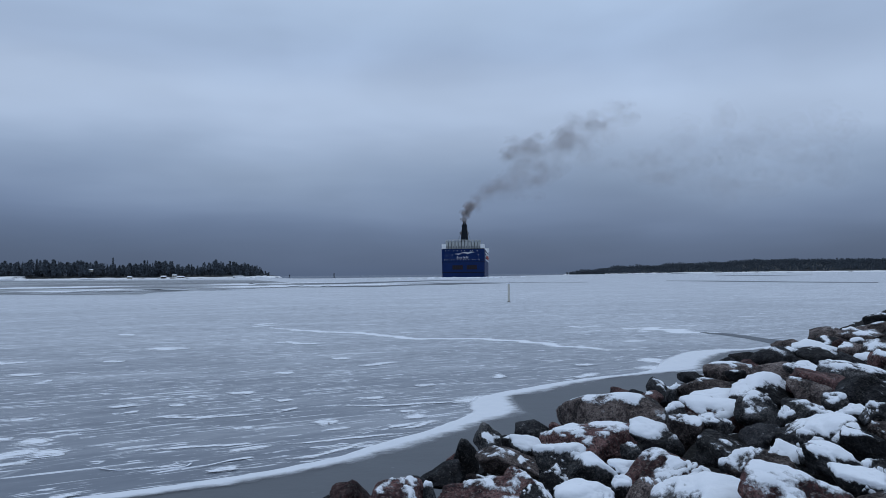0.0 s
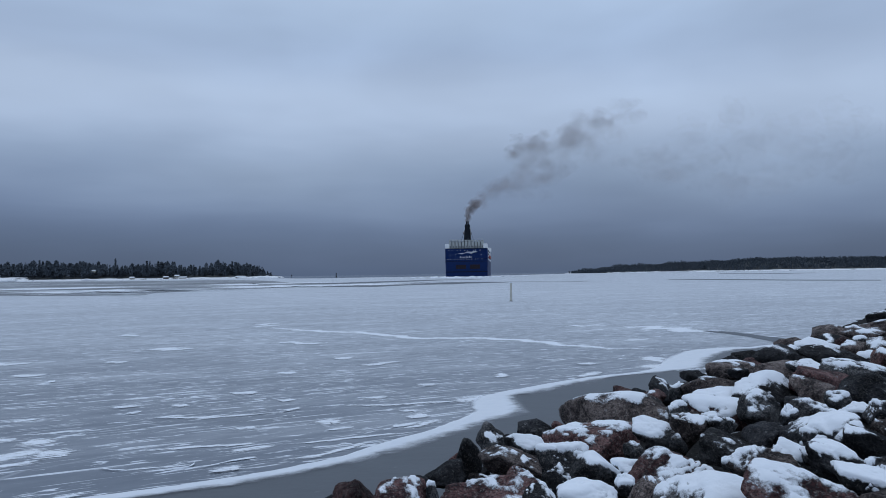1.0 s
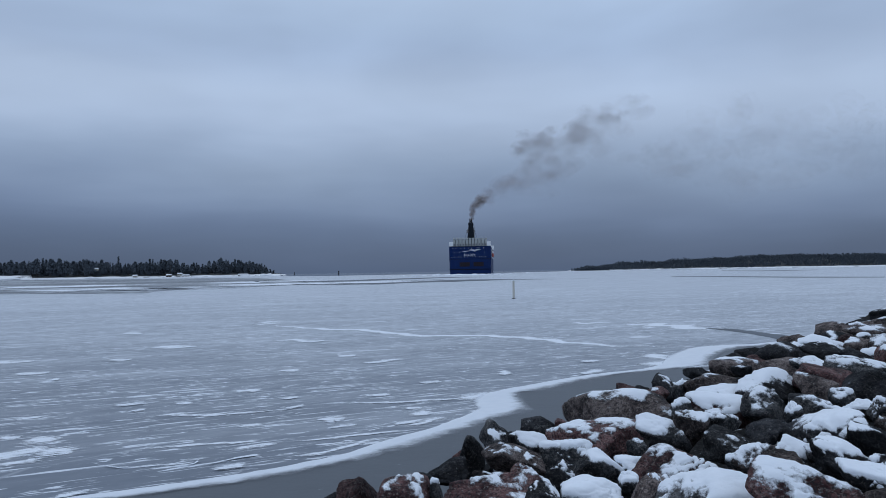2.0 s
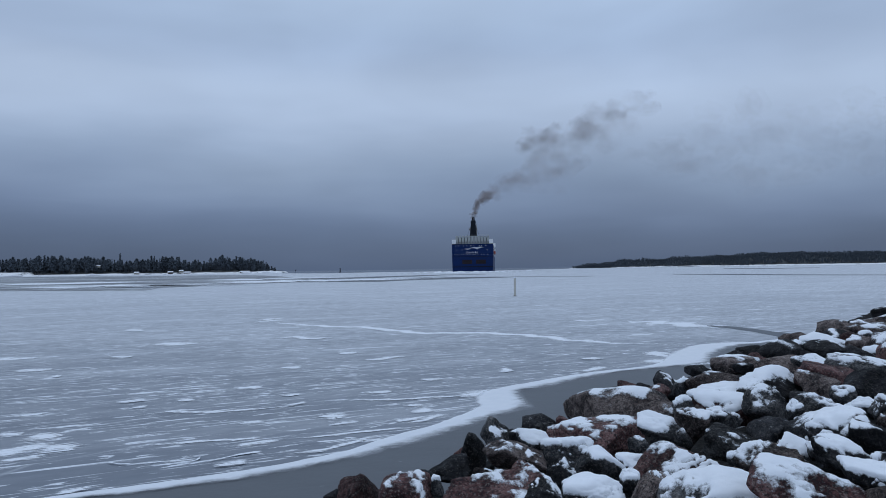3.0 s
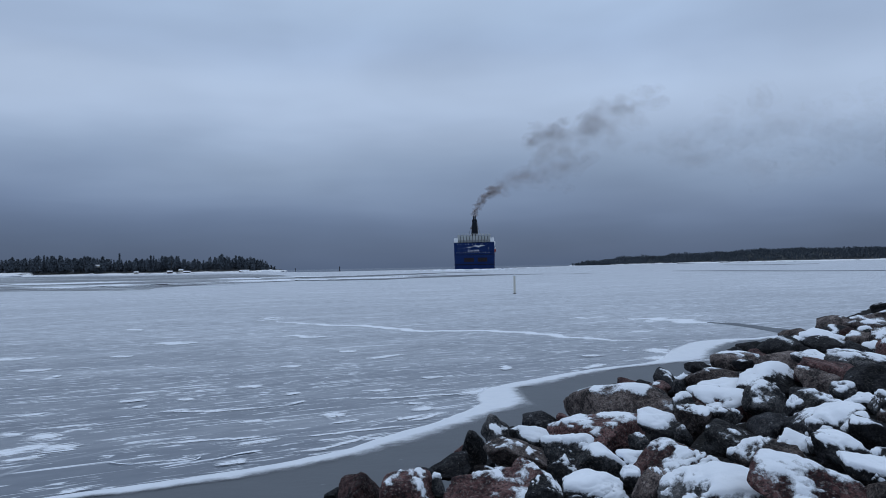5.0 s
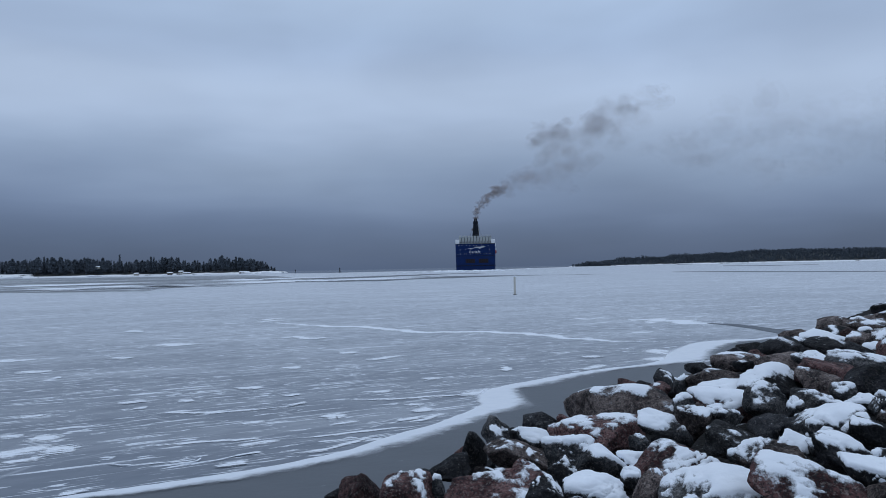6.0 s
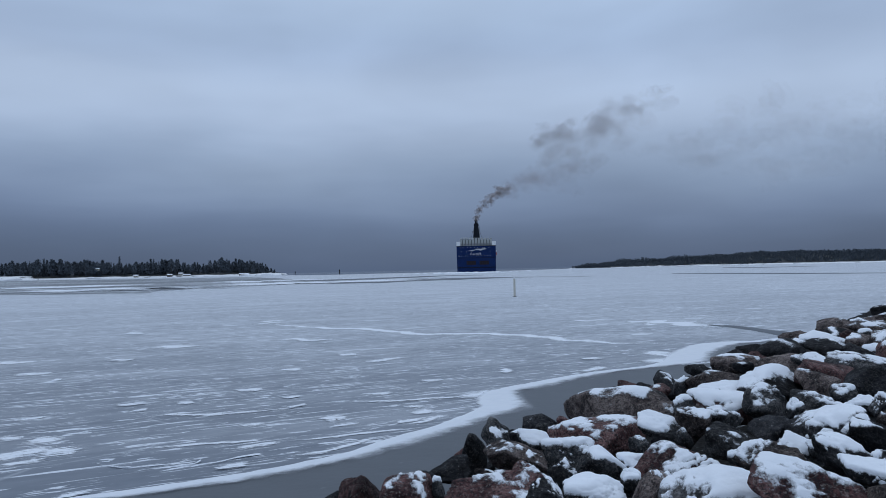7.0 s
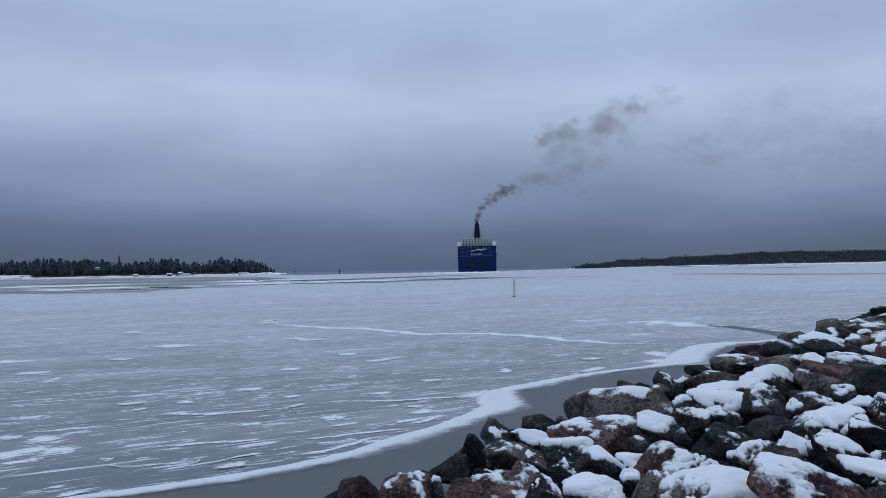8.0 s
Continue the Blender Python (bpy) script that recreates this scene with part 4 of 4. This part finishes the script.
def build_trees():
    rng = np.random.RandomState(21)
    kinds = [tree_kind(rng, "spruce", 19, 3.4, 0.08, 900), tree_kind(rng, "spruce", 16, 3.0, 0.1, 560), tree_kind(rng, "spruce", 21, 2.9, 0.15, 600),
             tree_kind(rng, "pine", 18, 4.6, 0.22, 900), tree_kind(rng, "pine", 17, 5.2, 0.25, 900), tree_kind(rng, "birch", 15, 3.6, 0.25, 260)]
    words = {"spruce": "dark spruce tree on the island shore", "pine": "dark round-crowned pine tree on the island", "birch": "bare grey birch tree among conifers"}
    x = -735.0
    while x < -270:
        pick = rng.choice(6, p=[0.12, 0.12, 0.06, 0.32, 0.28, 0.1])
        kind, trunk, crown = kinds[pick]
        size = (skyline(x) * rng.uniform(0.8, 1.04) - 3.5) / (19, 16, 21, 18, 17, 15)[pick]
        tree = new(f"{kind}_tree")
        tree.location = (x, rng.uniform(1108, 1150), 2.2 if x > -320 else 4.0)
        tree.rotation_euler = (0, 0, rng.uniform(0, 6.28))
        tree.scale = (size * rng.uniform(0.9, 1.2), size, size)
        tagged(tree, words[kind], "tree", "trees of the near island")
        for nm, me in (("trunk", trunk), ("crown", crown)):
            new(nm, me).parent = tree
        x += rng.uniform(2.6, 5.2)
    for x, size in ((-502, 1.36), (-278, 0.42), (-271, 0.3), (-264, 0.3)):
        tree = new("spruce_tree" if size > 1 else "pine_tree")
        kind, trunk, crown = kinds[2 if size > 1 else 3]
        tree.location, tree.scale = (x, 1120, 2.0 if x > -300 else 4.5), (size, size, size)
        tagged(tree, "tall pointed spruce above the other trees" if size > 1 else "small stunted pine on the rocky point", "tree", "trees of the near island")
        for nm, me in (("trunk", trunk), ("crown", crown)):
            new(nm, me).parent = tree


def woods(name, count, place, mat, label, low=6, high=11, per=150):
    """Far woods as one mass of small conifers."""
    rng = np.random.RandomState(count)
    pts = []
    for i in range(count):
        x, y, z = place(rng)
        tall = rng.uniform(low, high) * (0.9 + 0.6 * noise.noise(Vector((x * 0.035, y * 0.01, 5)))) if high < 10 else (skyline(x) - 3) * rng.uniform(0.55, 0.97)
        v = crown_tris(rng, tall, tall * rng.uniform(0.16, 0.26), 0.05, "spruce" if rng.rand() < 0.6 else "pine", per)
        pts.append(v + np.array((x, y, z)))
    v = np.concatenate(pts)
    tagged(new(name, mesh_of(name, v, np.arange(len(v)).reshape(-1, 3), mat)), label, "woods", kind="stuff")


build_trees()


def near_place(rng):
    x = rng.uniform(-760, -276)
    return x, rng.uniform(1120, 1200), 3.0


def far_place(rng):
    x = 238 + 860 * rng.uniform(0, 1) ** 0.9
    f = (x - 228) / 1272
    y = rng.uniform(1303, 1470) if x > 300 else rng.uniform(1298, 1340)
    k = min(1, max(0.0, (y - 1290) / 190))
    return x, y, max(0.3, right_rise(f) * (1 - (1 - k) ** 2) * min(1, (f * 9) ** 0.6)) - 0.5


woods("island_wood", 620, near_place, HAZED_NEEDLES, "dense dark conifer wood filling the near island", 12, 22, 300)
woods("ridge_wood", 5600, far_place, FAR_HAZED_NEEDLES, "distant dark conifer wood along the far ridge", 5, 8.5, 80)


def hut(x, y, z, w, d, h, mat, label):
    """A small shore building with a snowy gable roof."""
    base = new("shore_house")
    base.location = (x, y, z)
    tagged(base, label, "house", "shore houses")
    part("wall", box(-w / 2, w / 2, -d / 2, d / 2, -1, h, 0.05), mat, base)
    bm = bmesh.new()
    o = 0.5
    vs = [bm.verts.new(c) for c in ((-w / 2 - o, -d / 2 - o, h), (w / 2 + o, -d / 2 - o, h), (w / 2 + o, d / 2 + o, h), (-w / 2 - o, d / 2 + o, h), (-w / 2 - o, 0, h + d * 0.38), (w / 2 + o, 0, h + d * 0.38))]
    for f in ((0, 1, 5, 4), (2, 3, 4, 5), (0, 4, 3), (1, 2, 5), (3, 2, 1, 0)):
        bm.faces.new([vs[i] for i in f])
    part("roof", bm, SNOW, base, "roof under thick snow")
    for k in range(2):
        part("window", box(-w * 0.3 + k * w * 0.4, -w * 0.3 + k * w * 0.4 + w * 0.2, -d / 2 - 0.03, -d / 2 + 0.05, h * 0.35, h * 0.75), SHADE, base)


hut(-415, 1096, 1.0, 7, 4, 2.2, HUT, "dark wooden boathouse with a snowy roof by the shore")
hut(-402, 1106, 2.5, 6, 4, 2.6, WALL, "pale cottage with a snowy roof among trees")
hut(-533, 1112, 13.0, 7, 3, 1.8, WALL, "pale house half hidden high among the trees")
hut(-468, 1100, 1.5, 6, 3.6, 1.8, WALL, "small pale cottage with a snowy roof")
hut(-390, 1098, 0.8, 10, 4, 1.6, HUT, "low dark shed under snow by the shore")
hut(-302, 1094, 1.0, 14, 3.5, 1.4, HUT, "long low dark shed under snow near the point")


def mast(x, y, z, h, name, label, cat, mat=NAVY, r=0.25):
    m = new(name)
    m.location = (x, y, z)
    tagged(m, label, cat)
    part("pole", rod((0, 0, -1), (0, 0, h), r, r * 0.6, 8), mat, m)
    return m


antenna = mast(-600, 1135, 5, 26, "antenna_mast", "thin dark antenna mast above the island trees", "mast", SHADE, 0.22)
part("head", box(-0.6, 0.6, -0.4, 0.4, 24.5, 26.5, 0.1), SHADE, antenna)
spar = mast(-118, 820, 0, 4.0, "spar_buoy", "dark spar buoy standing in the bay ice", "buoy", SHADE, 0.7)
part("top_mark", rod((0, 0, 4.0), (0, 0, 5.4), 0.9, 0.1, 8), SHADE, spar)
beacon = mast(-236, 1150, 0, 3.2, "beacon", "small dark beacon off the rocky point", "beacon", SHADE, 0.5)
part("lantern", box(-0.8, 0.8, -0.8, 0.8, 3.0, 4.6, 0.2), SHADE, beacon)


# the marker post frozen into the bay
post = new("marker_post")
post.location = (6.46, 66.4, 0)
tagged(post, "pale weathered marker post frozen into the bay ice", "post")
part("shaft", rod((0, 0, -0.2), (0.01, 0, 1.70), 0.105, 0.095, 12), POLE, post)
part("cap", rod((0.01, 0, 1.66), (0.01, 0, 1.76), 0.115, 0.08, 12), SNOW, post, "small cap of snow")
# low dark ring where the shaft meets the ice
part("collar", rod((0, 0, -0.05), (0, 0, 0.05), 0.28, 0.12, 12), SHADE, post, "dark ring round the foot of the post")


# ---- the ferry; its space: origin at the stern's waterline, y ahead, x to starboard ----
ferry = new("ferry")
tagged(ferry, "large blue ferry steaming away with a dark funnel", "ferry")


def plan_solid(outline, z0, z1, flare=0.0):
    bm = bmesh.new()
    low = [bm.verts.new((x * (1 - flare), y, z0)) for x, y in outline]
    top = [bm.verts.new((x, y, z1)) for x, y in outline]
    n = len(outline)
    bm.faces.new(low[::-1])
    bm.faces.new(top)
    for i in range(n):
        bm.faces.new((low[i], low[(i + 1) % n], top[(i + 1) % n], top[i]))
    return bm


def build_ferry():
    B = 15.25
    hull_line = [(-B, 0.8), (-B + 0.8, 0), (B - 0.8, 0), (B, 0.8), (B, 150), (B * 0.8, 178), (B * 0.4, 196), (0, 203), (-B * 0.4, 196), (-B * 0.8, 178), (-B, 150)]
    part("hull", plan_solid(hull_line, -1.5, 13.0, 0.02), BLUE, ferry)
    part("stern_house", box(-B, B, 0.05, 30, 13.004, 20.6, 0.35), BLUE, ferry)
    house = part("superstructure", box(-B + 0.3, B - 0.3, 30.0, 165, 13.004, 22.5, 0.3), WHITE, ferry, "white passenger decks")
    for deck in range(3):
        for k in range(34):
            for side in (-1, 1):
                x = side * (B - 0.3)
                part("window", box(x - 0.06, x + 0.06, 34 + k * 3.6, 35.8 + k * 3.6, 14.4 + deck * 2.7, 15.6 + deck * 2.7), SHADE, house)
    part("bridge", box(-B - 0.6, B + 0.6, 150, 158, 22.5, 26.0, 0.3), WHITE, ferry, "white bridge with wings")
    for side in (-1, 1):
        for k in range(3):
            boat = part("lifeboat", box(side * (B + 0.2) - 1.0, side * (B + 0.2) + 1.0, 62 + k * 16, 71 + k * 16, 14.6, 16.8, 0.7), ORANGE, ferry, "orange lifeboat")
            part("davit", rod((side * (B - 0.4), 66 + k * 16, 16.5), (side * (B + 1.0), 66 + k * 16, 18.4), 0.25, 0.2, 6), WHITE, boat)
    # stern: dark plates for the shaded ramp openings, a fender belt, corner posts
    for x0, x1 in ((-7.7, -0.3), (2.4, 9.8)):
        # the shade inside each opening is put into the plate's near-black brown
        opening_part = part("stern_opening", box(x0, x1, -0.12, 0.3, 5.9, 9.0, 0.06), RUSTY_OPENING, ferry, "dark rusty plate standing in for a shaded stern opening")
        for k in range(5):
            xx = x0 + (x1 - x0) * (k + 0.5) / 5
            part("stiffener", box(xx - 0.14, xx + 0.14, -0.24, -0.1, 6.1, 8.8, 0.04), SHADE, opening_part)
    part("fender_belt", box(-B - 0.1, B + 0.1, -0.25, 0.6, 3.6, 4.1, 0.12), NAVY, ferry)
    part("fender_belt", box(-B - 0.05, B + 0.05, -0.12, 0.6, 11.2, 11.5, 0.08), NAVY, ferry)
    part("top_rail", box(-B, B, -0.08, 0.2, 20.45, 20.75, 0.05), NAVY, ferry)
    # small white stars scattered over the upper stern
    rng = np.random.RandomState(4)
    for row, (z, n) in enumerate(((19.3, 9), (16.2, 8), (12.9, 12))):
        for k in range(n):
            x = -13.2 + 26.4 * (k + 0.5 * (row % 2) + rng.uniform(-0.25, 0.25)) / n
            if row == 1 and -6.5 < x < 9:
                continue
            bm = bmesh.new()
            ring = [bm.verts.new((x + math.sin(a * math.pi / 5) * (0.42 if a % 2 == 0 else 0.18), -0.07, z + math.cos(a * math.pi / 5) * (0.42 if a % 2 == 0 else 0.18))) for a in range(10)]
            bm.faces.new(ring)
            bmesh.ops.solidify(bm, geom=bm.faces[:], thickness=0.05)
            part("star", bm, BRIGHT, ferry)

    def gull(x, z, span):
        """A white emblem of two curved wings."""
        bm = bmesh.new()
        up, low = [], []
        for k in range(17):
            u = k / 8 - 1
            rise = span * (0.16 * abs(u) ** 0.7 - 0.10 * abs(u) ** 2.2) + span * 0.02 * u
            thick = span * 0.15 * (1 - abs(u)) ** 0.8 + 0.05
            up.append(bm.verts.new((x + u * span / 2, -0.06, z + rise + thick / 2)))
            low.append(bm.verts.new((x + u * span / 2, -0.06, z + rise - thick / 2)))
        for k in range(16):
            bm.faces.new((low[k], low[k + 1], up[k + 1], up[k]))
        bmesh.ops.solidify(bm, geom=bm.faces[:], thickness=0.06)
        part("emblem", bm, BRIGHT, ferry, "white winged emblem")

    gull(-3.4, 16.7, 5.0)
    gull(3.4, 17.3, 9.4)
    # the name, too small to read: slanted bars
    x = -4.6
    for w, h in ((0.9, 1.9), (0.4, 1.1), (0.9, 1.1), (0.9, 1.1), (0.4, 1.9), (0.9, 1.1), (0.9, 1.8), (0.9, 1.3)):
        bm = box(x, x + w * 0.5, -0.10, -0.05, 13.8, 13.8 + h * 0.8)
        for v in bm.verts:
            v.co.x += (v.co.z - 13.7) * 0.25
        part("name_bar", bm, BRIGHT, ferry)
        x += w + 0.32
    # open upper deck: a row of tall ventilators before a dark wall
    part("deck_wall", box(-12.2, 12.2, 3.4, 5.0, 20.6, 25.4, 0.1), LOUVRE, ferry)
    for k in range(11):
        x = -11.6 + k * 2.32
        trunk = part("ventilator", box(x - 0.95, x + 0.95, 1.2, 3.2, 20.6, 25.9, 0.2, 0.94), VENT, ferry, "light grey ventilator trunk")
        part("cowl", box(x - 0.98, x + 0.98, 0.9, 3.4, 25.9, 26.7, 0.25), VENT, trunk)
        part("louvre", box(x - 0.45, x + 0.45, 1.08, 1.3, 21.2, 22.6, 0.03), LOUVRE, trunk)
    for side in (-1, 1):
        part("corner_block", box(side * 13.75 - 1.5, side * 13.75 + 1.5, 0.3, 6, 20.6, 24.0, 0.2), WHITE, ferry, "white corner house")
        for k in range(3):
            part("rail_post", rod((side * (12.6 + k), 0.6, 24.0), (side * (12.6 + k), 0.6, 25.1), 0.07, 0.07, 5), VENT, ferry)
    part("deck_rail", rod((-12.2, 1.0, 27.3), (12.2, 1.0, 27.3), 0.06, 0.06, 5), VENT, ferry)
    # funnel
    stack = part("funnel", box(-3.2, 3.2, 18, 28, 22.0, 37.5, 0.4, 0.52), NAVY, ferry, "tall dark navy tapering funnel")
    part("funnel_top", box(-2.0, 2.0, 20.4, 25.6, 37.3, 39.4, 0.2, 0.9), NAVY, stack)
    for x in (-0.6, 0.6):
        part("exhaust_pipe", rod((x, 23, 39.2), (x, 23, 42.2), 0.58, 0.5, 12), SHADE, stack, "sooty exhaust pipe")
    part("ladder", box(2.3, 2.7, 22, 22.4, 26, 37, 0.0), VENT, stack)
    for side in (-1, 1):
        part("stay", rod((side * 5.2, 20, 25.5), (side * 1.8, 22, 36.0), 0.08, 0.08, 5), SHADE, ferry)
        part("aerial", rod((side * 9.5, 40, 22.5), (side * 9.5, 40, 29.5), 0.12, 0.05, 5), VENT, ferry)
    part("satellite_dome", rod((6.0, 36, 22.5), (6.0, 36, 26.5), 1.0, 0.7, 10), WHITE, ferry)


build_ferry()


# ---- churned ice at the stern, along the ferry's track ----
def churned():
    """White lumps of broken ice in the wake just behind the hull."""
    rng = np.random.RandomState(8)
    verts, faces = [], []
    v0, f0 = sphere_data(1)
    for i in range(260):
        k = rng.uniform(-70, 75)
        side = rng.normal() * 13
        c = np.array((17.8 + k * 0.155 + side, 513 + k - 0.155 * side, 0.0))
        r = rng.uniform(0.4, 1.6) * np.array((1.6, 1.4, 0.45))
        faces.append(f0 + len(v0) * i)
        verts.append(v0 * (r * rng.uniform(0.7, 1.3, (len(v0), 1))) + c)
    tagged(new("brash_ice", mesh_of("brash_ice", np.concatenate(verts), np.concatenate(faces), SNOW)), "white lumps of broken ice in the ferry's wake", "broken ice", kind="stuff")


churned()


# ---- the smoke: clumps of thin skins, each clump drifting on its own ----
PER_PIX = 0.41
smoke_rng = np.random.RandomState(31)


def puff(wide, high, dense, fresh=0):
    """A clump of smoke with half sizes in metres: thin lumpy skins one inside the other, so that it thins towards its
    edges. dense: the share of the sky behind that it hides; fresh: 1 at the pipes, 2 in the column, 0 for old smoke."""
    rng = smoke_rng
    old_one = dense < 0.15 and not fresh
    share = 0.012 if old_one else 0.022
    ways, tris = SPHERES[2]
    if fresh:
        hearts = [(rng.normal(size=3) * 0.38, rng.uniform(0.5, 0.85)) for _ in range(2)]
        skins = 2
    else:
        hearts = [(rng.normal(size=3) * 0.42, rng.uniform(0.32, 0.66)) for _ in range(8)]
        skins = max(2, int(round(-math.log(1 - dense) / (share * 3.6))))
    verts, faces = [], []
    for heart, size in hearts:
        seed = rng.uniform(0, 99, 3)
        lump = np.array([1 + 0.6 * noise.noise(Vector(w * 1.7 + seed)) + 0.35 * noise.noise(Vector(w * 4.3 + seed)) for w in ways])
        for k in range(skins):
            r = size * (k + 0.6) / skins * rng.uniform(0.9, 1.1) * 1.15
            v = (ways * lump[:, None] * r + heart + rng.normal(size=3) * 0.04) * (wide, (wide + high) / 2, high)
            faces.append(tris + len(ways) * len(verts))
            verts.append(v)
    mat = FRESH_SMOKE if fresh == 1 else OLD_SMOKE if old_one else GREY_SMOKE
    ob = new("smoke_puff", mesh_of("smoke_puff", np.concatenate(verts), np.concatenate(faces), mat, True))
    return tagged(ob, "faint spread-out haze of old funnel smoke" if old_one else "drifting billow of thin brownish grey smoke", "smoke", "smoke plume of the ferry", kind="stuff")


def ferry_pose(t):
    k = t / 8
    return pose(17.8 + 8.9 * k, 513 + 56 * k, 0, 0, 0, -5.0 + 1.3 * k)


def funnel_mouth(t):
    return ferry_pose(t) @ Vector((0, 23, 41.8))


RISE = ((0, 0), (3, 12), (7, 22), (20, 34), (37, 46), (64, 58), (92, 65), (119, 72), (147, 80), (200, 96))


def plume_line(d):
    """Drift and height over the mouth of the smoke after d units along the bent column."""
    for (a, b), (c, e) in zip(RISE, RISE[1:]):
        step = math.hypot(c - a, e - b)
        if d <= step:
            return a + (c - a) * d / step, b + (e - b) * d / step
        d -= step
    return 200 + d * 0.9, 96 + d * 0.4


def stem_puffs():
    """The young smoke: clumps that leave the pipes one after another and follow the bent column."""
    out = []
    start = -60.0
    while start < 150:
        start += 1.4 if start < 30 else 0.23 * (4.4 + 0.11 * start)
        d0 = max(start, 0)
        rad = (4.4 + 0.11 * d0) * PER_PIX
        ob = puff(rad * 1.35, rad, 0.3, 1 if d0 < 34 else 2)
        jitter = smoke_rng.normal(size=3) * (0.08, 0.1, 0.075)
        rows = []
        for i in range(17):
            t = i * 0.5
            d = start + 7.3 * t
            mouth = funnel_mouth(t)
            if d < 0:
                rows.append((t, Matrix.Translation(mouth + Vector((0, 0, -9.0)))))
            else:
                wob = jitter * d
                drift, rise = plume_line(d)
                rows.append((t, Matrix.Translation(mouth + Vector(((drift + wob[0]) * PER_PIX, -0.35 * drift, (rise + wob[2]) * PER_PIX)))))
        out.append((ob, rows))
    return out


def old_puffs():
    """The older smoke: clumps that drift with the wind."""
    out = []

    def cloud(x, y, z, wide, high, dense, vx=2.7, vz=0.7):
        ob = puff(wide, high, dense)
        out.append((ob, [(t, pose(x + vx * (t - 4), y + 0.3 * (t - 4), z + vz * (t - 4))) for t in (0, 2, 4, 6, 8)]))

    cloud(57, 466, 82, 6.5, 5.7, 0.39, 2.51)
    cloud(64, 459, 84, 9.6, 6.4, 0.33, 2.53)
    cloud(72, 450, 87, 9.4, 7.1, 0.33, 2.57)
    cloud(76, 444, 78, 10.9, 7.0, 0.2, 2.58)
    cloud(59, 463, 69, 7.3, 5.7, 0.14, 2.52)
    cloud(90, 427, 87, 9.0, 7.5, 0.26, 2.64)
    cloud(99, 415, 91, 10.2, 6.5, 0.31, 2.69)
    cloud(96, 418, 81, 8.8, 7.3, 0.2, 2.67)
    cloud(107, 402, 84, 9.1, 7.5, 0.1, 2.73)
    cloud(114, 392, 91, 9.6, 4.8, 0.16, 2.76)
    cloud(86, 432, 77, 12.2, 8.1, 0.1, 2.63)
    cloud(124, 373, 58, 14.0, 7.7, 0.12, 2.83)
    cloud(127, 366, 64, 8.2, 5.5, 0.1, 2.85)
    cloud(111, 395, 62, 14.8, 7.4, 0.06, 2.75)
    cloud(141, 329, 47, 13.6, 7.4, 0.13, 2.98)
    cloud(144, 322, 58, 12.1, 9.1, 0.07, 3.00)
    cloud(148, 301, 53, 10.2, 5.6, 0.12, 3.08)
    cloud(150, 287, 43, 10.8, 8.1, 0.1, 3.12)
    cloud(152, 276, 54, 13.0, 7.8, 0.08, 3.16)
    cloud(142, 329, 73, 9.3, 9.3, 0.06, 2.98)
    cloud(152, 259, 45, 12.1, 9.7, 0.08, 3.22)
    cloud(133, 353, 68, 16.6, 9.9, 0.05, 2.90)
    cloud(152, 252, 56, 11.8, 7.1, 0.06, 3.24)
    cloud(66, 457, 77, 8.8, 6.4, 0.16, 2.54)
    cloud(68, 453, 68, 8.7, 6.3, 0.12, 2.55)
    cloud(53, 471, 65, 5.8, 4.9, 0.1, 2.49)
    cloud(81, 439, 84, 9.2, 6.9, 0.24, 2.60)
    cloud(85, 434, 91, 6.8, 6.1, 0.18, 2.62)
    cloud(94, 422, 75, 11.1, 7.9, 0.14, 2.66)
    cloud(104, 408, 91, 6.4, 5.0, 0.18, 2.71)
    cloud(74, 446, 62, 6.2, 5.5, 0.18, 2.58)
    cloud(119, 381, 67, 10.7, 8.6, 0.07, 2.80)
    cloud(110, 399, 96, 6.0, 3.7, 0.14, 2.74)
    cloud(137, 343, 55, 12.9, 8.4, 0.08, 2.93)
    cloud(147, 308, 44, 12.7, 7.5, 0.08, 3.05)
    cloud(128, 364, 53, 15.0, 6.8, 0.08, 2.86)
    cloud(149, 297, 61, 12.3, 7.3, 0.06, 3.09)
    cloud(61, 461, 70, 9.7, 7.3, 0.13, 2.53)
    cloud(72, 450, 74, 10.2, 7.1, 0.13, 2.57)
    cloud(86, 432, 82, 9.8, 7.6, 0.2, 2.63)
    return out


young, old = stem_puffs(), old_puffs()


def motions():
    walk(ferry, [(t, ferry_pose(t)) for t in (0, 2, 4, 6, 8)])
    for ob, rows in young + old:
        walk(ob, rows)


motions()
